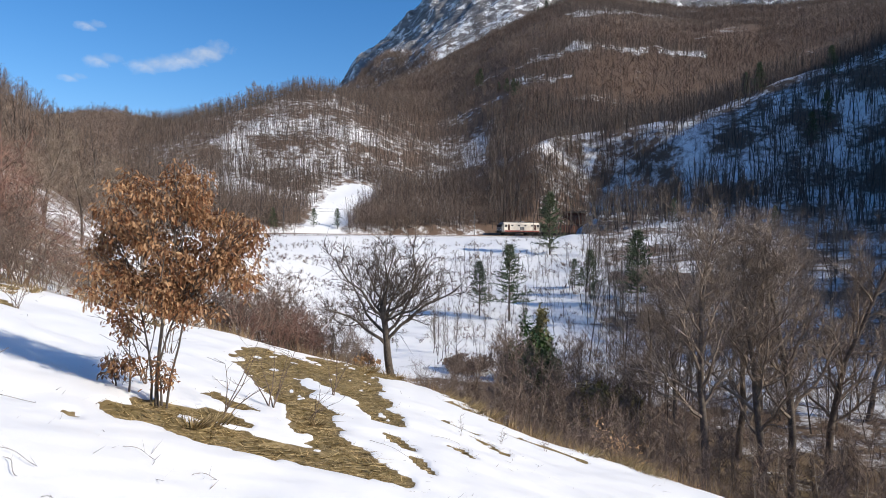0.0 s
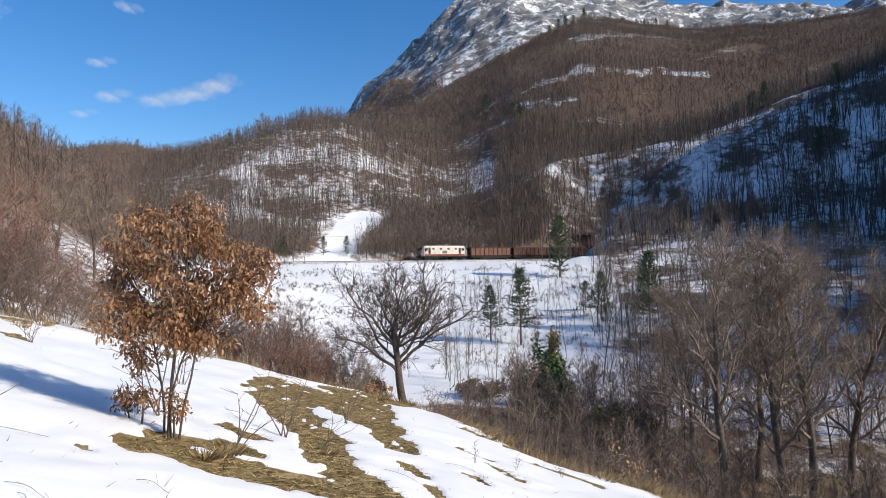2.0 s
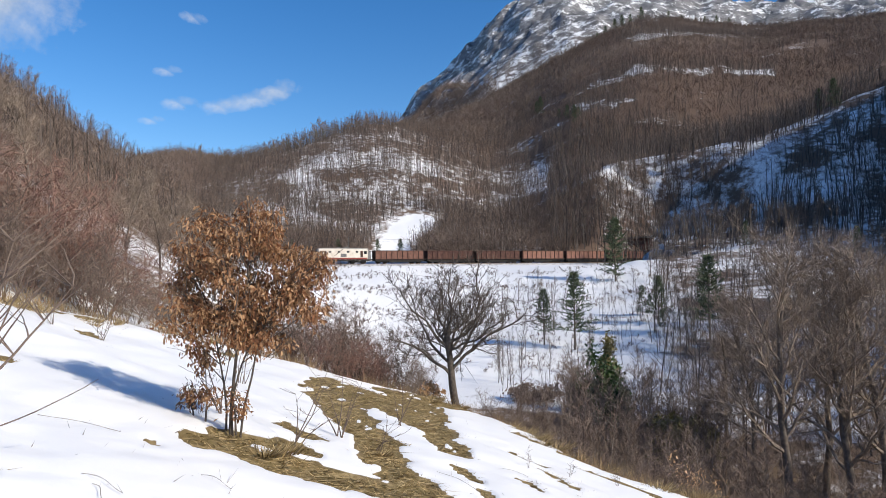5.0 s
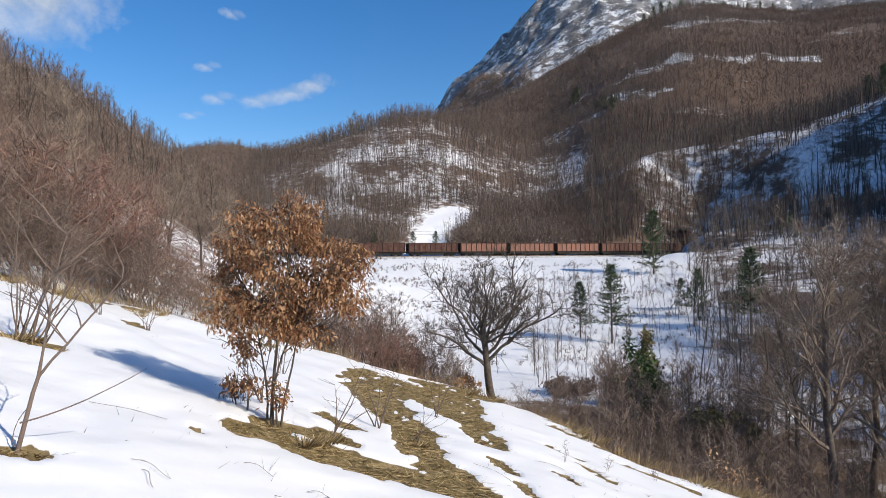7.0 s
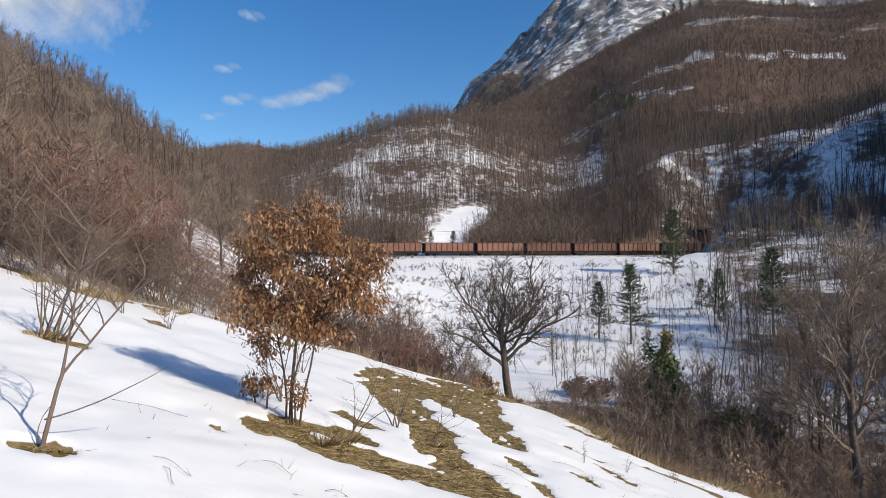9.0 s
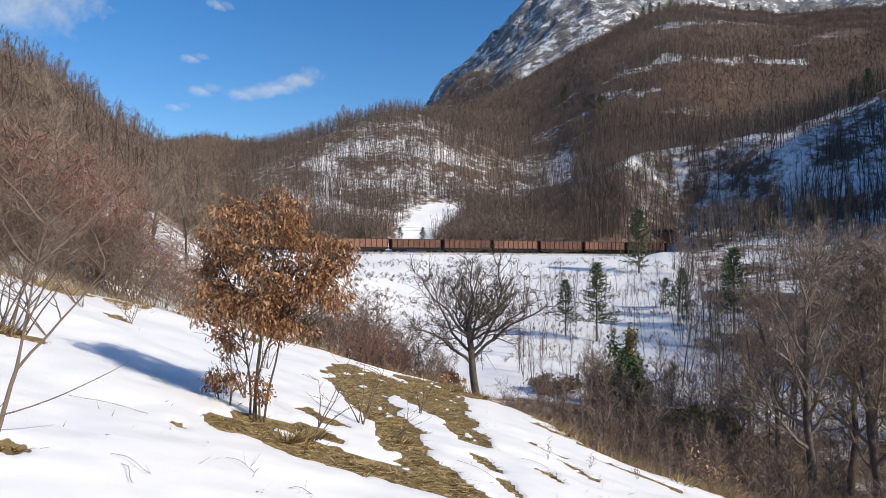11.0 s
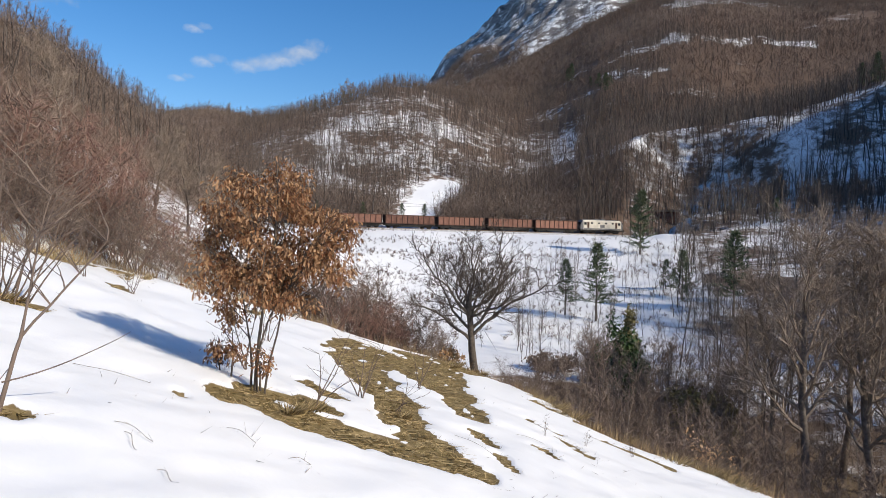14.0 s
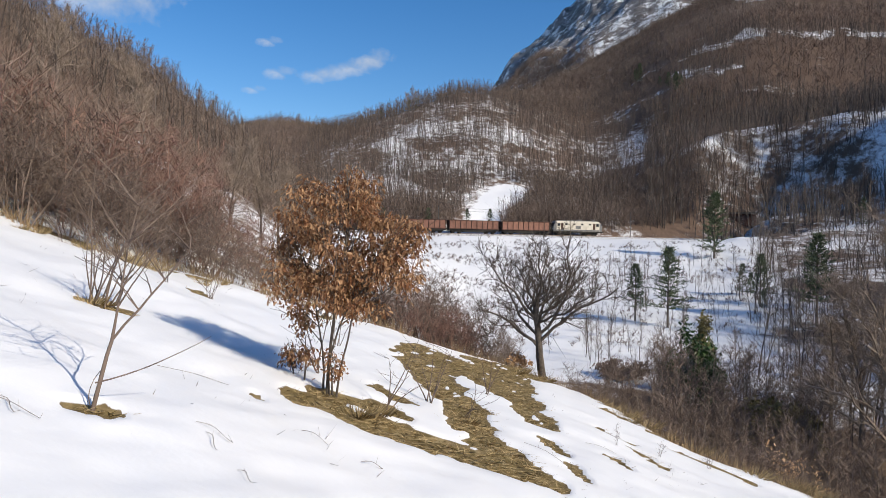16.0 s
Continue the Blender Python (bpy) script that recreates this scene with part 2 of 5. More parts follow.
# bearing (degrees, left is positive): distance and height along that line of sight
PROFILE = {
    -110: [(30, -13), (80, -14), (160, -8), (300, 20), (700, 90), (2400, 500)],
    -95: [(30, -14), (60, -14), (120, -4), (200, 30), (300, 100), (420, 150), (700, 220), (2400, 500)],
    # -80 and -62 lie out of view; heights set to shade spur and valley
    -80: [(30, -14), (60, -14), (90, -4), (130, 34), (200, 52), (300, 140), (360, 172), (420, 200), (700, 240), (2400, 500)],
    -62: [(32, -14), (55, -13.5), (82, -4), (118, 40), (170, 48), (240, 88), (300, 164), (340, 183), (420, 158), (600, 175), (800, 250), (2400, 700)],
    -46: [(32, -13.5), (50, -13.5), (90, -9), (150, -1), (190, 12), (240, 62), (320, 114), (420, 116), (750, 235), (1400, 420), (2400, 800)],
    -34: [(32, -13), (50, -13), (90, -9.5), (150, -1), (195, 5), (230, 20), (300, 80), (380, 88), (720, 232), (1100, 330), (2000, 660), (2400, 640)],
    -28: [(32, -13), (50, -13), (90, -10), (145, -1.5), (185, 5), (220, 18), (290, 70), (370, 76), (700, 228), (1100, 330), (2000, 680), (2400, 660)],
    -20: [(30, -12), (50, -13), (90, -11), (140, -2), (180, 5), (210, 13), (258, 49), (330, 58), (660, 228), (1100, 340), (1900, 710), (2400, 700)],
    -12: [(28, -10), (50, -12.5), (85, -11), (130, -4), (165, 3.5), (180, 5.0), (205, 10), (245, 45), (300, 48), (650, 246), (1100, 350), (1800, 850), (2400, 800)],
    -6: [(30, -10), (50, -12), (80, -12), (120, -6), (160, 2.0), (186, 3.4), (215, 10), (240, 36), (290, 41), (640, 220), (1000, 300), (1700, 790), (2400, 700)],
    0: [(34, -9), (50, -11), (75, -12), (115, -7.5), (150, 0.0), (172, 3.4), (200, 8), (260, 24), (330, 50), (640, 182), (1000, 250), (1650, 680), (2400, 600)],
    5: [(36, -8.5), (50, -10.5), (75, -12), (110, -8), (145, 0.0), (167, 3.4), (190, 7.5), (250, 26), (340, 68), (620, 152), (1000, 200), (1600, 508), (2400, 420)],
    9: [(32, -7), (50, -10.5), (75, -12), (108, -8.5), (143, 0.0), (164, 3.4), (185, 7), (240, 24), (360, 85), (430, 98), (620, 100), (1000, 160), (1550, 416), (2400, 330)],
    12: [(30, -5.5), (50, -10), (75, -11.5), (108, -8), (143, 0.2), (161, 3.4), (180, 6.5), (240, 26), (370, 93), (480, 86), (1000, 120), (2400, 200)],
    18: [(26, -3.6), (45, -6.5), (70, -8), (105, -5), (140, 1), (158, 3.4), (175, 6), (240, 26), (330, 69), (440, 66), (1000, 110), (2400, 160)],
    23: [(22, -2.4), (34, -3.2), (52, -2.2), (80, -3), (120, 0), (157, 3.5), (180, 7), (240, 25), (330, 56), (440, 76), (1000, 90), (2400, 140)],
    27: [(20, -1.8), (32, -2.0), (52, -0.2), (90, 3.0), (130, 3.5), (158, 4.5), (190, 11), (260, 28), (350, 54), (520, 101), (800, 85), (2400, 140)],
    31: [(19, -1.2), (30, -1.0), (52, 1.6), (90, 8), (130, 14), (160, 20), (215, 36), (300, 44), (500, 84), (2400, 160)],
    37: [(18, -0.4), (30, 0.6), (52, 4), (90, 13), (140, 29), (200, 46), (290, 50), (500, 60), (2400, 200)],
    44: [(18, 0.3), (30, 2.2), (52, 7), (90, 18), (140, 36), (195, 54), (290, 60), (500, 60), (2400, 260)],
    53: [(18, 1.2), (30, 4.2), (52, 10), (90, 24), (140, 43), (195, 65), (290, 80), (500, 90), (2400, 300)],
    75: [(20, 2.4), (40, 8), (90, 28), (200, 80), (400, 130), (2400, 320)],
    130: [(20, 2.0), (60, 10), (200, 50), (600, 120), (2400, 300)],
    180: [(20, -1), (60, -3), (200, -6), (600, 40), (2400, 240)],
}
EDGE = [(-180, 20), (-40, 16), (-16, 17), (-6, 17.4), (0, 21.5), (4.5, 24), (10, 22.5), (16, 21), (28, 17.8), (43, 16.6), (60, 16), (180, 20)]

TB = np.arange(-180, 181, 1.0)
TR = np.exp(np.linspace(math.log(8.0), math.log(2400.0), 220))


def land_table():
    keys = sorted(PROFILE)
    rows = []
    edge = np.interp(keys, *zip(*EDGE))
    for k, re in zip(keys, edge):
        nodes = [(8.0, near_plane(k, 8.0)), (re, near_plane(k, re))] + PROFILE[k]
        rows.append(np.interp(np.log(TR), [math.log(n[0]) for n in nodes], [n[1] for n in nodes]))
    rows = np.array([rows[-1]] + rows)
    keys = [-180.0] + [float(k) for k in keys]
    table = np.array([np.interp(TB, keys, rows[:, j]) for j in range(len(TR))]).T
    ker = np.exp(-0.5 * (np.arange(-4, 5) / 1.5) ** 2)
    ker /= ker.sum()
    pad = np.concatenate([table[-5:-1], table, table[1:5]])
    table = sum(w * pad[i:i + len(table)] for i, w in enumerate(ker))
    pad = np.concatenate([table[:, :1]] * 3 + [table] + [table[:, -1:]] * 3, axis=1)
    k2 = np.array((0.05, 0.12, 0.2, 0.26, 0.2, 0.12, 0.05))
    return sum(w * pad[:, i:i + len(TR)] for i, w in enumerate(k2))


TABLE = land_table()
RNG = np.random.default_rng(7)
WAVES = [(RNG.uniform(0, 2 * math.pi), RNG.uniform(0, 2 * math.pi)) for _ in range(40)]


def ripple(x, y, wavelength, octaves=4, first=0):
    z, amp, k = 0.0, 1.0, 2 * math.pi / wavelength
    for o in range(octaves):
        for j in range(3):
            a, p = WAVES[(first + o * 3 + j) % 40]
            z = z + amp * np.sin(k * (x * np.cos(a) + y * np.sin(a)) + p + 1.3 * np.sin(k * 0.6 * (y * np.cos(a) - x * np.sin(a)) + 2 * p))
        amp, k = amp * 0.5, k * 2.1
    return z / 3


def smooth01(v, lo, hi):
    t = np.clip((v - lo) / (hi - lo), 0, 1)
    return t * t * (3 - 2 * t)


def polar(x, y):
    return np.degrees(np.arctan2(-x, y)), np.hypot(x, y)


def land(x, y):
    x, y = np.asarray(x, float), np.asarray(y, float)
    b, r = polar(x, y)
    lr = np.clip((np.log(np.maximum(r, 8.0)) - math.log(8.0)) / (math.log(2400.0) - math.log(8.0)) * (len(TR) - 1), 0, len(TR) - 1.001)
    lb = np.clip(b + 180, 0, 359.999)
    i, j = lb.astype(int), lr.astype(int)
    u, v = lb - i, lr - j
    z = (TABLE[i, j] * (1 - u) * (1 - v) + TABLE[i + 1, j] * u * (1 - v) + TABLE[i, j + 1] * (1 - u) * v + TABLE[i + 1, j + 1] * u * v)
    edge = np.interp(b, *zip(*EDGE))
    w = smooth01(r, edge * 0.96, edge * 1.10)
    z = near_plane(b, r) * (1 - w) + z * w
    z = z + 0.035 * ripple(x, y, 2.6, 3) * (1 - smooth01(r, 30, 60)) + 0.10 * ripple(x, y, 9.0, 2, 11) * smooth01(r, 6, 14)
    z = z + ripple(x, y, 45.0, 4, 5) * 0.9 * smooth01(r, 60, 200) + ripple(x, y, 160.0, 5, 17) * 6.0 * smooth01(r, 330, 900) + ripple(x, y, 420.0, 6, 23) * 34 * smooth01(r, 900, 1700)
    z = z - (np.abs(ripple(x, y, 190.0, 6, 29)) * 20 + np.abs(ripple(x, y, 60.0, 3, 7)) * 5 - 8) * smooth01(r, 950, 1400)
    # railway bench: bank in front, cutting behind
    px, py = x - TRACK_0[0], y - TRACK_0[1]
    s = px * TRACK_U[0] + py * TRACK_U[1]
    d = -px * TRACK_U[1] + py * TRACK_U[0]
    bench = RAIL_Z - 0.62
    off = np.maximum(np.abs(d) - 3.4, 0)
    on = smooth01(s, -150, -120) * (1 - smooth01(s, 38, 60))
    lifted = np.maximum(z, bench - off / 1.9)
    cut = np.minimum(lifted, bench + off / 1.0)
    front = (d > 0) & (s > -95)
    cut = np.where(front, np.minimum(cut, bench - np.minimum(off, 22.0) * 0.05 + np.maximum(off - 22.0, 0)), cut)
    return z + (cut - z) * on


def grass_spots():
    """Bare grass on the near slope: strips (x, y, x, y, half width)."""
    return [(-3.12, 6.70, -2.6, 6.86, 0.36), (-2.6, 6.84, -1.7, 6.95, 0.40), (-1.8, 6.95, -0.8, 7.25, 0.40), (-3.25, 7.35, -2.6, 7.75, 0.30), (-1.65, 8.5, -1.0, 7.5, 0.34),
            (-2.15, 10.4, -1.75, 8.9, 0.34), (-2.9, 11.8, -2.2, 10.5, 0.45), (-3.9, 14.0, -3.0, 12.2, 0.55), (-4.5, 18.0, -3.9, 14.5, 0.8), (-3.0, 20.5, -2.4, 15.8, 0.9),
            (-2.5, 15.9, -1.6, 13.5, 0.6), (-1.6, 13.5, -0.95, 11.3, 0.34), (-3.1, 8.9, -2.7, 8.7, 0.22), (-3.3, 17.0, -2.2, 14.6, 0.6),
            (-0.75, 9.9, -0.5, 9.3, 0.12), (-0.4, 8.9, -0.12, 8.3, 0.10), (0.1, 13.9, 0.6, 13.7, 0.14), (0.65, 12.7, 1.1, 12.0, 0.15), (0.2, 10.4, 0.35, 10.2, 0.08),
            (-3.57, 3.86, -3.52, 3.90, 0.085), (-6.55, 7.14, -6.1, 7.3, 0.19), (-3.45, 5.93, -3.39, 5.89, 0.05), (-4.75, 3.30, -4.58, 3.40, 0.09),
            (-3.4, 20.8, -1.9, 23.3, 0.9), (-12.4, 12.4, -11.8, 12.7, 0.35), (-10.2, 13.9, -9.6, 14.1, 0.3), (-8.2, 11.9, -7.8, 11.7, 0.16), (1.6, 15.3, 3.2, 15.0, 0.2), (0.2, 18.8, 1.6, 17.2, 0.3), (-14.0, 10.6, -13.4, 11.0, 0.2)]


def grass_mask(x, y):
    m = np.zeros_like(x)
    wx, wy = x + 0.10 * ripple(x, y, 1.1, 3, 3), y + 0.16 * ripple(x, y, 1.4, 3, 9)
    for x0, y0, x1, y1, w in grass_spots():
        dx, dy = x1 - x0, y1 - y0
        t = np.clip(((wx - x0) * dx + (wy - y0) * dy) / (dx * dx + dy * dy), 0, 1)
        d = np.hypot(wx - x0 - t * dx, wy - y0 - t * dy)
        m = np.maximum(m, 1 - smooth01(d, w * 0.9, w * 1.12 + 0.02))
    keep = np.minimum(np.hypot(wx + 2.70, (wy - 7.2) * 0.8), np.hypot(wx + 1.72, (wy - 8.0) * 0.8))
    holes = smooth01(ripple(x * 1.3, y * 0.8, 1.0, 4, 21), -0.9, -0.75)
    far = smooth01(np.hypot(x, y), 8.5, 10.5)
    return m * smooth01(keep, 0.12, 0.17) * (1 - far * (1 - holes))


# open snowy clearings on the hills: x, y, x, y, half width
CLEARINGS = [(106, 500, 152, 520, 16), (152, 520, 196, 525, 14), (54, 390, 100, 400, 9), (100, 400, 152, 397, 8), (46, 366, 63, 352, 7),
             (16, 243.5, 34, 242, 3.6), (34, 242, 53, 239, 3.0), (88, 640, 150, 632, 8), (-167, 334, -156, 346, 3)]


def clearing(x, y):
    m = np.zeros_like(x)
    wx, wy = x + 5.0 * ripple(x, y, 16, 4, 3), y + 5.5 * ripple(x, y, 19, 4, 9)
    for x0, y0, x1, y1, w in CLEARINGS:
        dx, dy = x1 - x0, y1 - y0
        t = np.clip(((wx - x0) * dx + (wy - y0) * dy) / (dx * dx + dy * dy), 0, 1)
        m = np.maximum(m, 1 - smooth01(np.hypot(wx - x0 - t * dx, wy - y0 - t * dy), w * 0.7, w * 1.3))
    return m


def hill_bands(x, y):
    """Thin places along the big hill, broken by clumps."""
    return 0.62 * ripple(x * 0.22, y, 85, 3, 14) + 0.55 * ripple(x * 0.6, y, 34, 3, 18)


def cover(x, y):
    """Red: snow, green: grass against leaf litter, blue: bare rock."""
    b, r = polar(x, y)
    snow = np.full_like(x, 0.62)
    # hillsides
    bw = b + 1.6 * ripple(x, y, 60, 3, 25)
    mid = smooth01(bw, -6, -3) * (1 - smooth01(bw, 17, 24)) * smooth01(r, 150, 172) * (1 - smooth01(r, 330, 390))
    core = (1 - smooth01(b, 17.5, 21)) * (1 - smooth01(r, 300, 350))
    snow = snow + (0.425 + 0.09 * core + 0.06 * ripple(x, y, 40, 3, 19) - snow) * mid
    big = smooth01(r, 260, 330) * (1 - smooth01(r, 900, 1100)) * (1 - mid)
    strips = np.clip(hill_bands(x, y), -1, 1)
    snow = snow + (0.33 + 0.16 * strips - snow) * big
    snow = np.maximum(snow, (0.56 + 0.3 * (r < 260)) * clearing(x, y) * smooth01(r, 222, 232))
    foot = smooth01(b, -14, -12) * (1 - smooth01(b, -4, -1)) * smooth01(r, 188, 198) * (1 - smooth01(r, 238, 250))
    snow = snow + (0.43 - snow) * foot
    left = smooth01(b, 20, 28) * smooth01(r, 19, 26)
    snow = snow + (0.40 + 0.13 * (1 - smooth01(r, 60, 90)) * (1 - smooth01(b, 36, 42)) - snow) * left
    spur = (1 - smooth01(b, -14, -8)) * smooth01(r, 60, 80) * (1 - smooth01(r, 300, 330))
    snow = np.maximum(snow + (0.53 + 0.10 * ripple(x, y, 26, 3, 15) - snow) * spur, 0.74 * clearing(x, y) * spur)
    vale = (1 - smooth01(b, 10, 16)) * (1 - smooth01(r, 52, 64)) * (1 - smooth01(b, 1, 4) * smooth01(r, 40, 46))
    snow = snow + (0.43 + 0.03 * (1 - smooth01(b, -20, -14)) - snow) * vale
    bank = smooth01(b, -15, -12) * (1 - smooth01(b, 20, 25)) * smooth01(r, 55, 70) * (1 - smooth01(r, 163, 176))
    snow = snow + (0.76 + 0.12 * ripple(x, y, 14, 3, 9) - snow) * bank
    gully = np.exp(-((b - 10.2 + 0.055 * (r - 180)) / 2.0) ** 2) * smooth01(r, 165, 175) * (1 - smooth01(r, 228, 242))
    snow = np.maximum(snow, gully * 1.15)
    terrace = smooth01(b, 21, 24) * (1 - smooth01(b, 30, 33)) * smooth01(r, 38, 42) * (1 - smooth01(r, 62, 70))
    snow = snow + (0.54 - snow) * terrace
    edge = np.interp(b, *zip(*EDGE))
    near = 1 - smooth01(r, edge * 0.98, edge * 1.06)
    snow = snow + (1.2 - snow) * near
    peak = smooth01(r, 1000, 1250)
    snow = snow + (0.39 - snow) * peak
    g = grass_mask(x, y) * (1 - smooth01(r, 28, 34))
    rim = np.clip(ripple(x, y, 2.0, 4, 2) * 0.9 + 0.1, 0, 1) * smooth01(r, edge * 0.93, edge * 0.99)
    snow = snow - 1.6 * g - 0.5 * rim * near
    grass = np.maximum(g, 0.7 * (1 - smooth01(r, 30, 60)))
    return np.stack([np.clip(snow, 0, 1.3), np.clip(grass, 0, 1), peak], -1)


def build_ground():
    bs = np.unique(np.concatenate([np.arange(-180, -46, 3.0), np.arange(-46, 64, 0.33), np.arange(64, 180, 3.0)]))
    rs = np.unique(np.concatenate([[0.25], np.exp(np.linspace(math.log(0.8), math.log(2400.0), 470)), np.arange(1000.0, 1800.0, 9.0)]))
    B, R = np.meshgrid(np.radians(bs), rs, indexing="ij")
    X, Y = -R * np.sin(B), R * np.cos(B)
    Z = land(X, Y)
    x, y = X.ravel(), Y.ravel()
    g = grass_mask(x, y) * (np.hypot(x, y) < 30)
    z = Z.ravel() - 0.05 * g
    nb, nr = X.shape
    i, j = np.meshgrid(np.arange(nb), np.arange(nr - 1), indexing="ij")
    i2 = (i + 1) % nb
    F = np.stack([i * nr + j, i2 * nr + j, i2 * nr + j + 1, i * nr + j + 1], -1).reshape(-1, 4)[:, ::-1]
    me = np_mesh("ground", np.stack([x, y, z], 1), [F, (np.arange(nb) * nr)[None, :]], [M_GROUND], smooth=True)
    col = me.attributes.new("cover", "FLOAT_COLOR", "POINT")
    c = np.ones((len(x), 4), np.float32)
    c[:, :3] = cover(x, y)
    col.data.foreach_set("color", c.ravel())
    tagged(new("ground", me), "snow-covered hillside, valley and mountain with patches of dead grass", "ground", kind="structure")


build_ground()


# ---- trees ----
def grow(rng, height, radius, stems=1, lean=0.1, trunk=0.3, levels=3, kids=(9, 6, 5), ratio=(0.62, 0.5, 0.45), angle=(50, 45, 40), up=0.25, wobble=0.18, segs=(7, 5, 3, 2), thin=0.62, top=0.25):
    """A bare tree as tapered segments: rows of start, end, radii and level."""
    out = []

    def branch(p, d, length, r, level):
        n = segs[level]
        pts = [p]
        for k in range(n):
            d = d + rng.normal(0, wobble, 3) * (0.55 if level == 0 else 1.0) + np.array((0, 0, up * (0.5 if level == 0 else 1.0) / n * 2))
            d = d / np.linalg.norm(d)
            pts.append(pts[-1] + d * length / n)
        tip = top if level == 0 else 0.3
        rad = [r * (1 - (1 - tip) * k / n) for k in range(n + 1)]
        for k in range(n):
            out.append((*pts[k], *pts[k + 1], rad[k], rad[k + 1], level))
        if level >= levels:
            return
        m = kids[level]
        lo = trunk if level == 0 else 0.15
        turn = rng.uniform(0, 6.28)
        for c in range(m):
            f = lo + (0.98 - lo) * (c + rng.uniform(0.1, 0.9)) / m
            k = min(int(f * n), n - 1)
            q = pts[k] + (pts[k + 1] - pts[k]) * (f * n - k)
            axis = pts[k + 1] - pts[k]
            axis = axis / np.linalg.norm(axis)
            side = np.cross(axis, (0.3, 0.2, 0.9) if abs(axis[2]) < 0.8 else (1, 0.1, 0))
            side = side / np.linalg.norm(side)
            other = np.cross(axis, side)
            turn += 2.4 + rng.normal(0, 0.4)
            a = radians(angle[level]) * rng.uniform(0.7, 1.25)
            nd = axis * math.cos(a) + (side * math.cos(turn) + other * math.sin(turn)) * math.sin(a)
            shape = (1 - 0.55 * abs(f - lo) / (1 - lo)) if level == 0 else (1 - 0.5 * f)
            branch(q, nd, length * ratio[level] * shape * rng.uniform(0.7, 1.2), rad[k] * thin, level + 1)

    for s in range(stems):
        a = rng.uniform(0, 6.28)
        l = lean * (0.4 + rng.uniform(0, 1)) if stems == 1 else lean * rng.uniform(0.5, 1.6)
        d = np.array((math.cos(a) * l, math.sin(a) * l, 1.0))
        base = np.array((math.cos(a), math.sin(a), 0)) * (0 if stems == 1 else 0.05 * height * rng.uniform(0, 1))
        branch(base + np.array((0, 0, -0.04 * height)), d / np.linalg.norm(d), height * 1.04 * (1 if stems == 1 else rng.uniform(0.6, 1.0)), radius * (1 if stems == 1 else rng.uniform(0.6, 1)), 0)
    return np.array(out)


def skin(S, sides, rmin=0.0):
    """Tapered prisms round the segments."""
    P, Q = S[:, :3], S[:, 3:6]
    R0, R1 = np.maximum(S[:, 6], rmin), np.maximum(S[:, 7], rmin)
    d = Q - P
    d = d / np.maximum(np.linalg.norm(d, axis=1, keepdims=True), 1e-9)
    ref = np.where(np.abs(d[:, 2:]) < 0.9, np.array((0, 0, 1.0)), np.array((1.0, 0, 0)))
    u = np.cross(d, ref)
    u /= np.linalg.norm(u, axis=1, keepdims=True)
    w = np.cross(d, u)
    V = np.empty((len(S), 2, sides, 3))
    for k in range(sides):
        a = 2 * math.pi * k / sides
        e = u * math.cos(a) + w * math.sin(a)
        V[:, 0, k], V[:, 1, k] = P + e * R0[:, None], Q + e * R1[:, None]
    base = np.arange(len(S))[:, None] * 2 * sides
    F = []
    for k in range(sides):
        k2 = (k + 1) % sides
        F.append(np.concatenate([base + k, base + k2, base + sides + k2, base + sides + k], 1))
    return V.reshape(-1, 3), np.concatenate(F)


def chains(S):
    """Runs of segments that follow on one another."""
    cuts = [0] + [k for k in range(1, len(S)) if np.abs(S[k, :3] - S[k - 1, 3:6]).max() > 1e-6] + [len(S)]
    return [S[p:q] for p, q in zip(cuts, cuts[1:])]


def tube(S, sides, rmin=0.0):
    """One closed tube along a run of segments."""
    P = np.concatenate([S[:1, :3], S[:, 3:6]])
    R = np.maximum(np.concatenate([S[:1, 6], S[:, 7]]), rmin)
    d = np.gradient(P, axis=0)
    d /= np.linalg.norm(d, axis=1, keepdims=True)
    ref = np.array((1.0, 0.15, 0)) if abs(d[0, 2]) > 0.6 else np.array((0, 0.1, 1.0))
    u = np.cross(d, ref)
    u /= np.linalg.norm(u, axis=1, keepdims=True)
    w = np.cross(d, u)
    a = np.arange(sides) * 2 * math.pi / sides
    V = P[:, None] + (u[:, None] * np.cos(a)[None, :, None] + w[:, None] * np.sin(a)[None, :, None]) * R[:, None, None]
    n = len(P)
    i, k = np.meshgrid(np.arange(n - 1), np.arange(sides), indexing="ij")
    k2 = (k + 1) % sides
    F = np.stack([i * sides + k, i * sides + k2, (i + 1) * sides + k2, (i + 1) * sides + k], -1).reshape(-1, 4)
    return V.reshape(-1, 3), F


def blades(S, width, rng):
    """One thin triangle a twig."""
    P, Q = S[:, :3], S[:, 3:6]
    d = Q - P
    u = np.cross(d, rng.normal(0, 1, (len(S), 3)))
    u /= np.maximum(np.linalg.norm(u, axis=1, keepdims=True), 1e-9)
    V = np.stack([P - u * width / 2, P + u * width / 2, Q], 1).reshape(-1, 3)
    return V, np.arange(len(S) * 3).reshape(-1, 3)


class Pile:
    """Vertices and faces gathered with a material number each."""

    def __init__(self):
        self.V, self.F, self.n = [], {}, 0

    def add(self, V, F, m=0):
        self.F.setdefault((F.shape[1], m), []).append(F + self.n)
        self.V.append(V)
        self.n += len(V)

    def mesh(self, name, mats, smooth=False):
        polys, ids = [], []
        for (k, m), fs in sorted(self.F.items()):
            f = np.concatenate(fs)
            polys.append(f)
            ids.append(np.full(len(f), m))
        return np_mesh(name, np.concatenate(self.V), polys, mats, np.concatenate(ids), smooth)


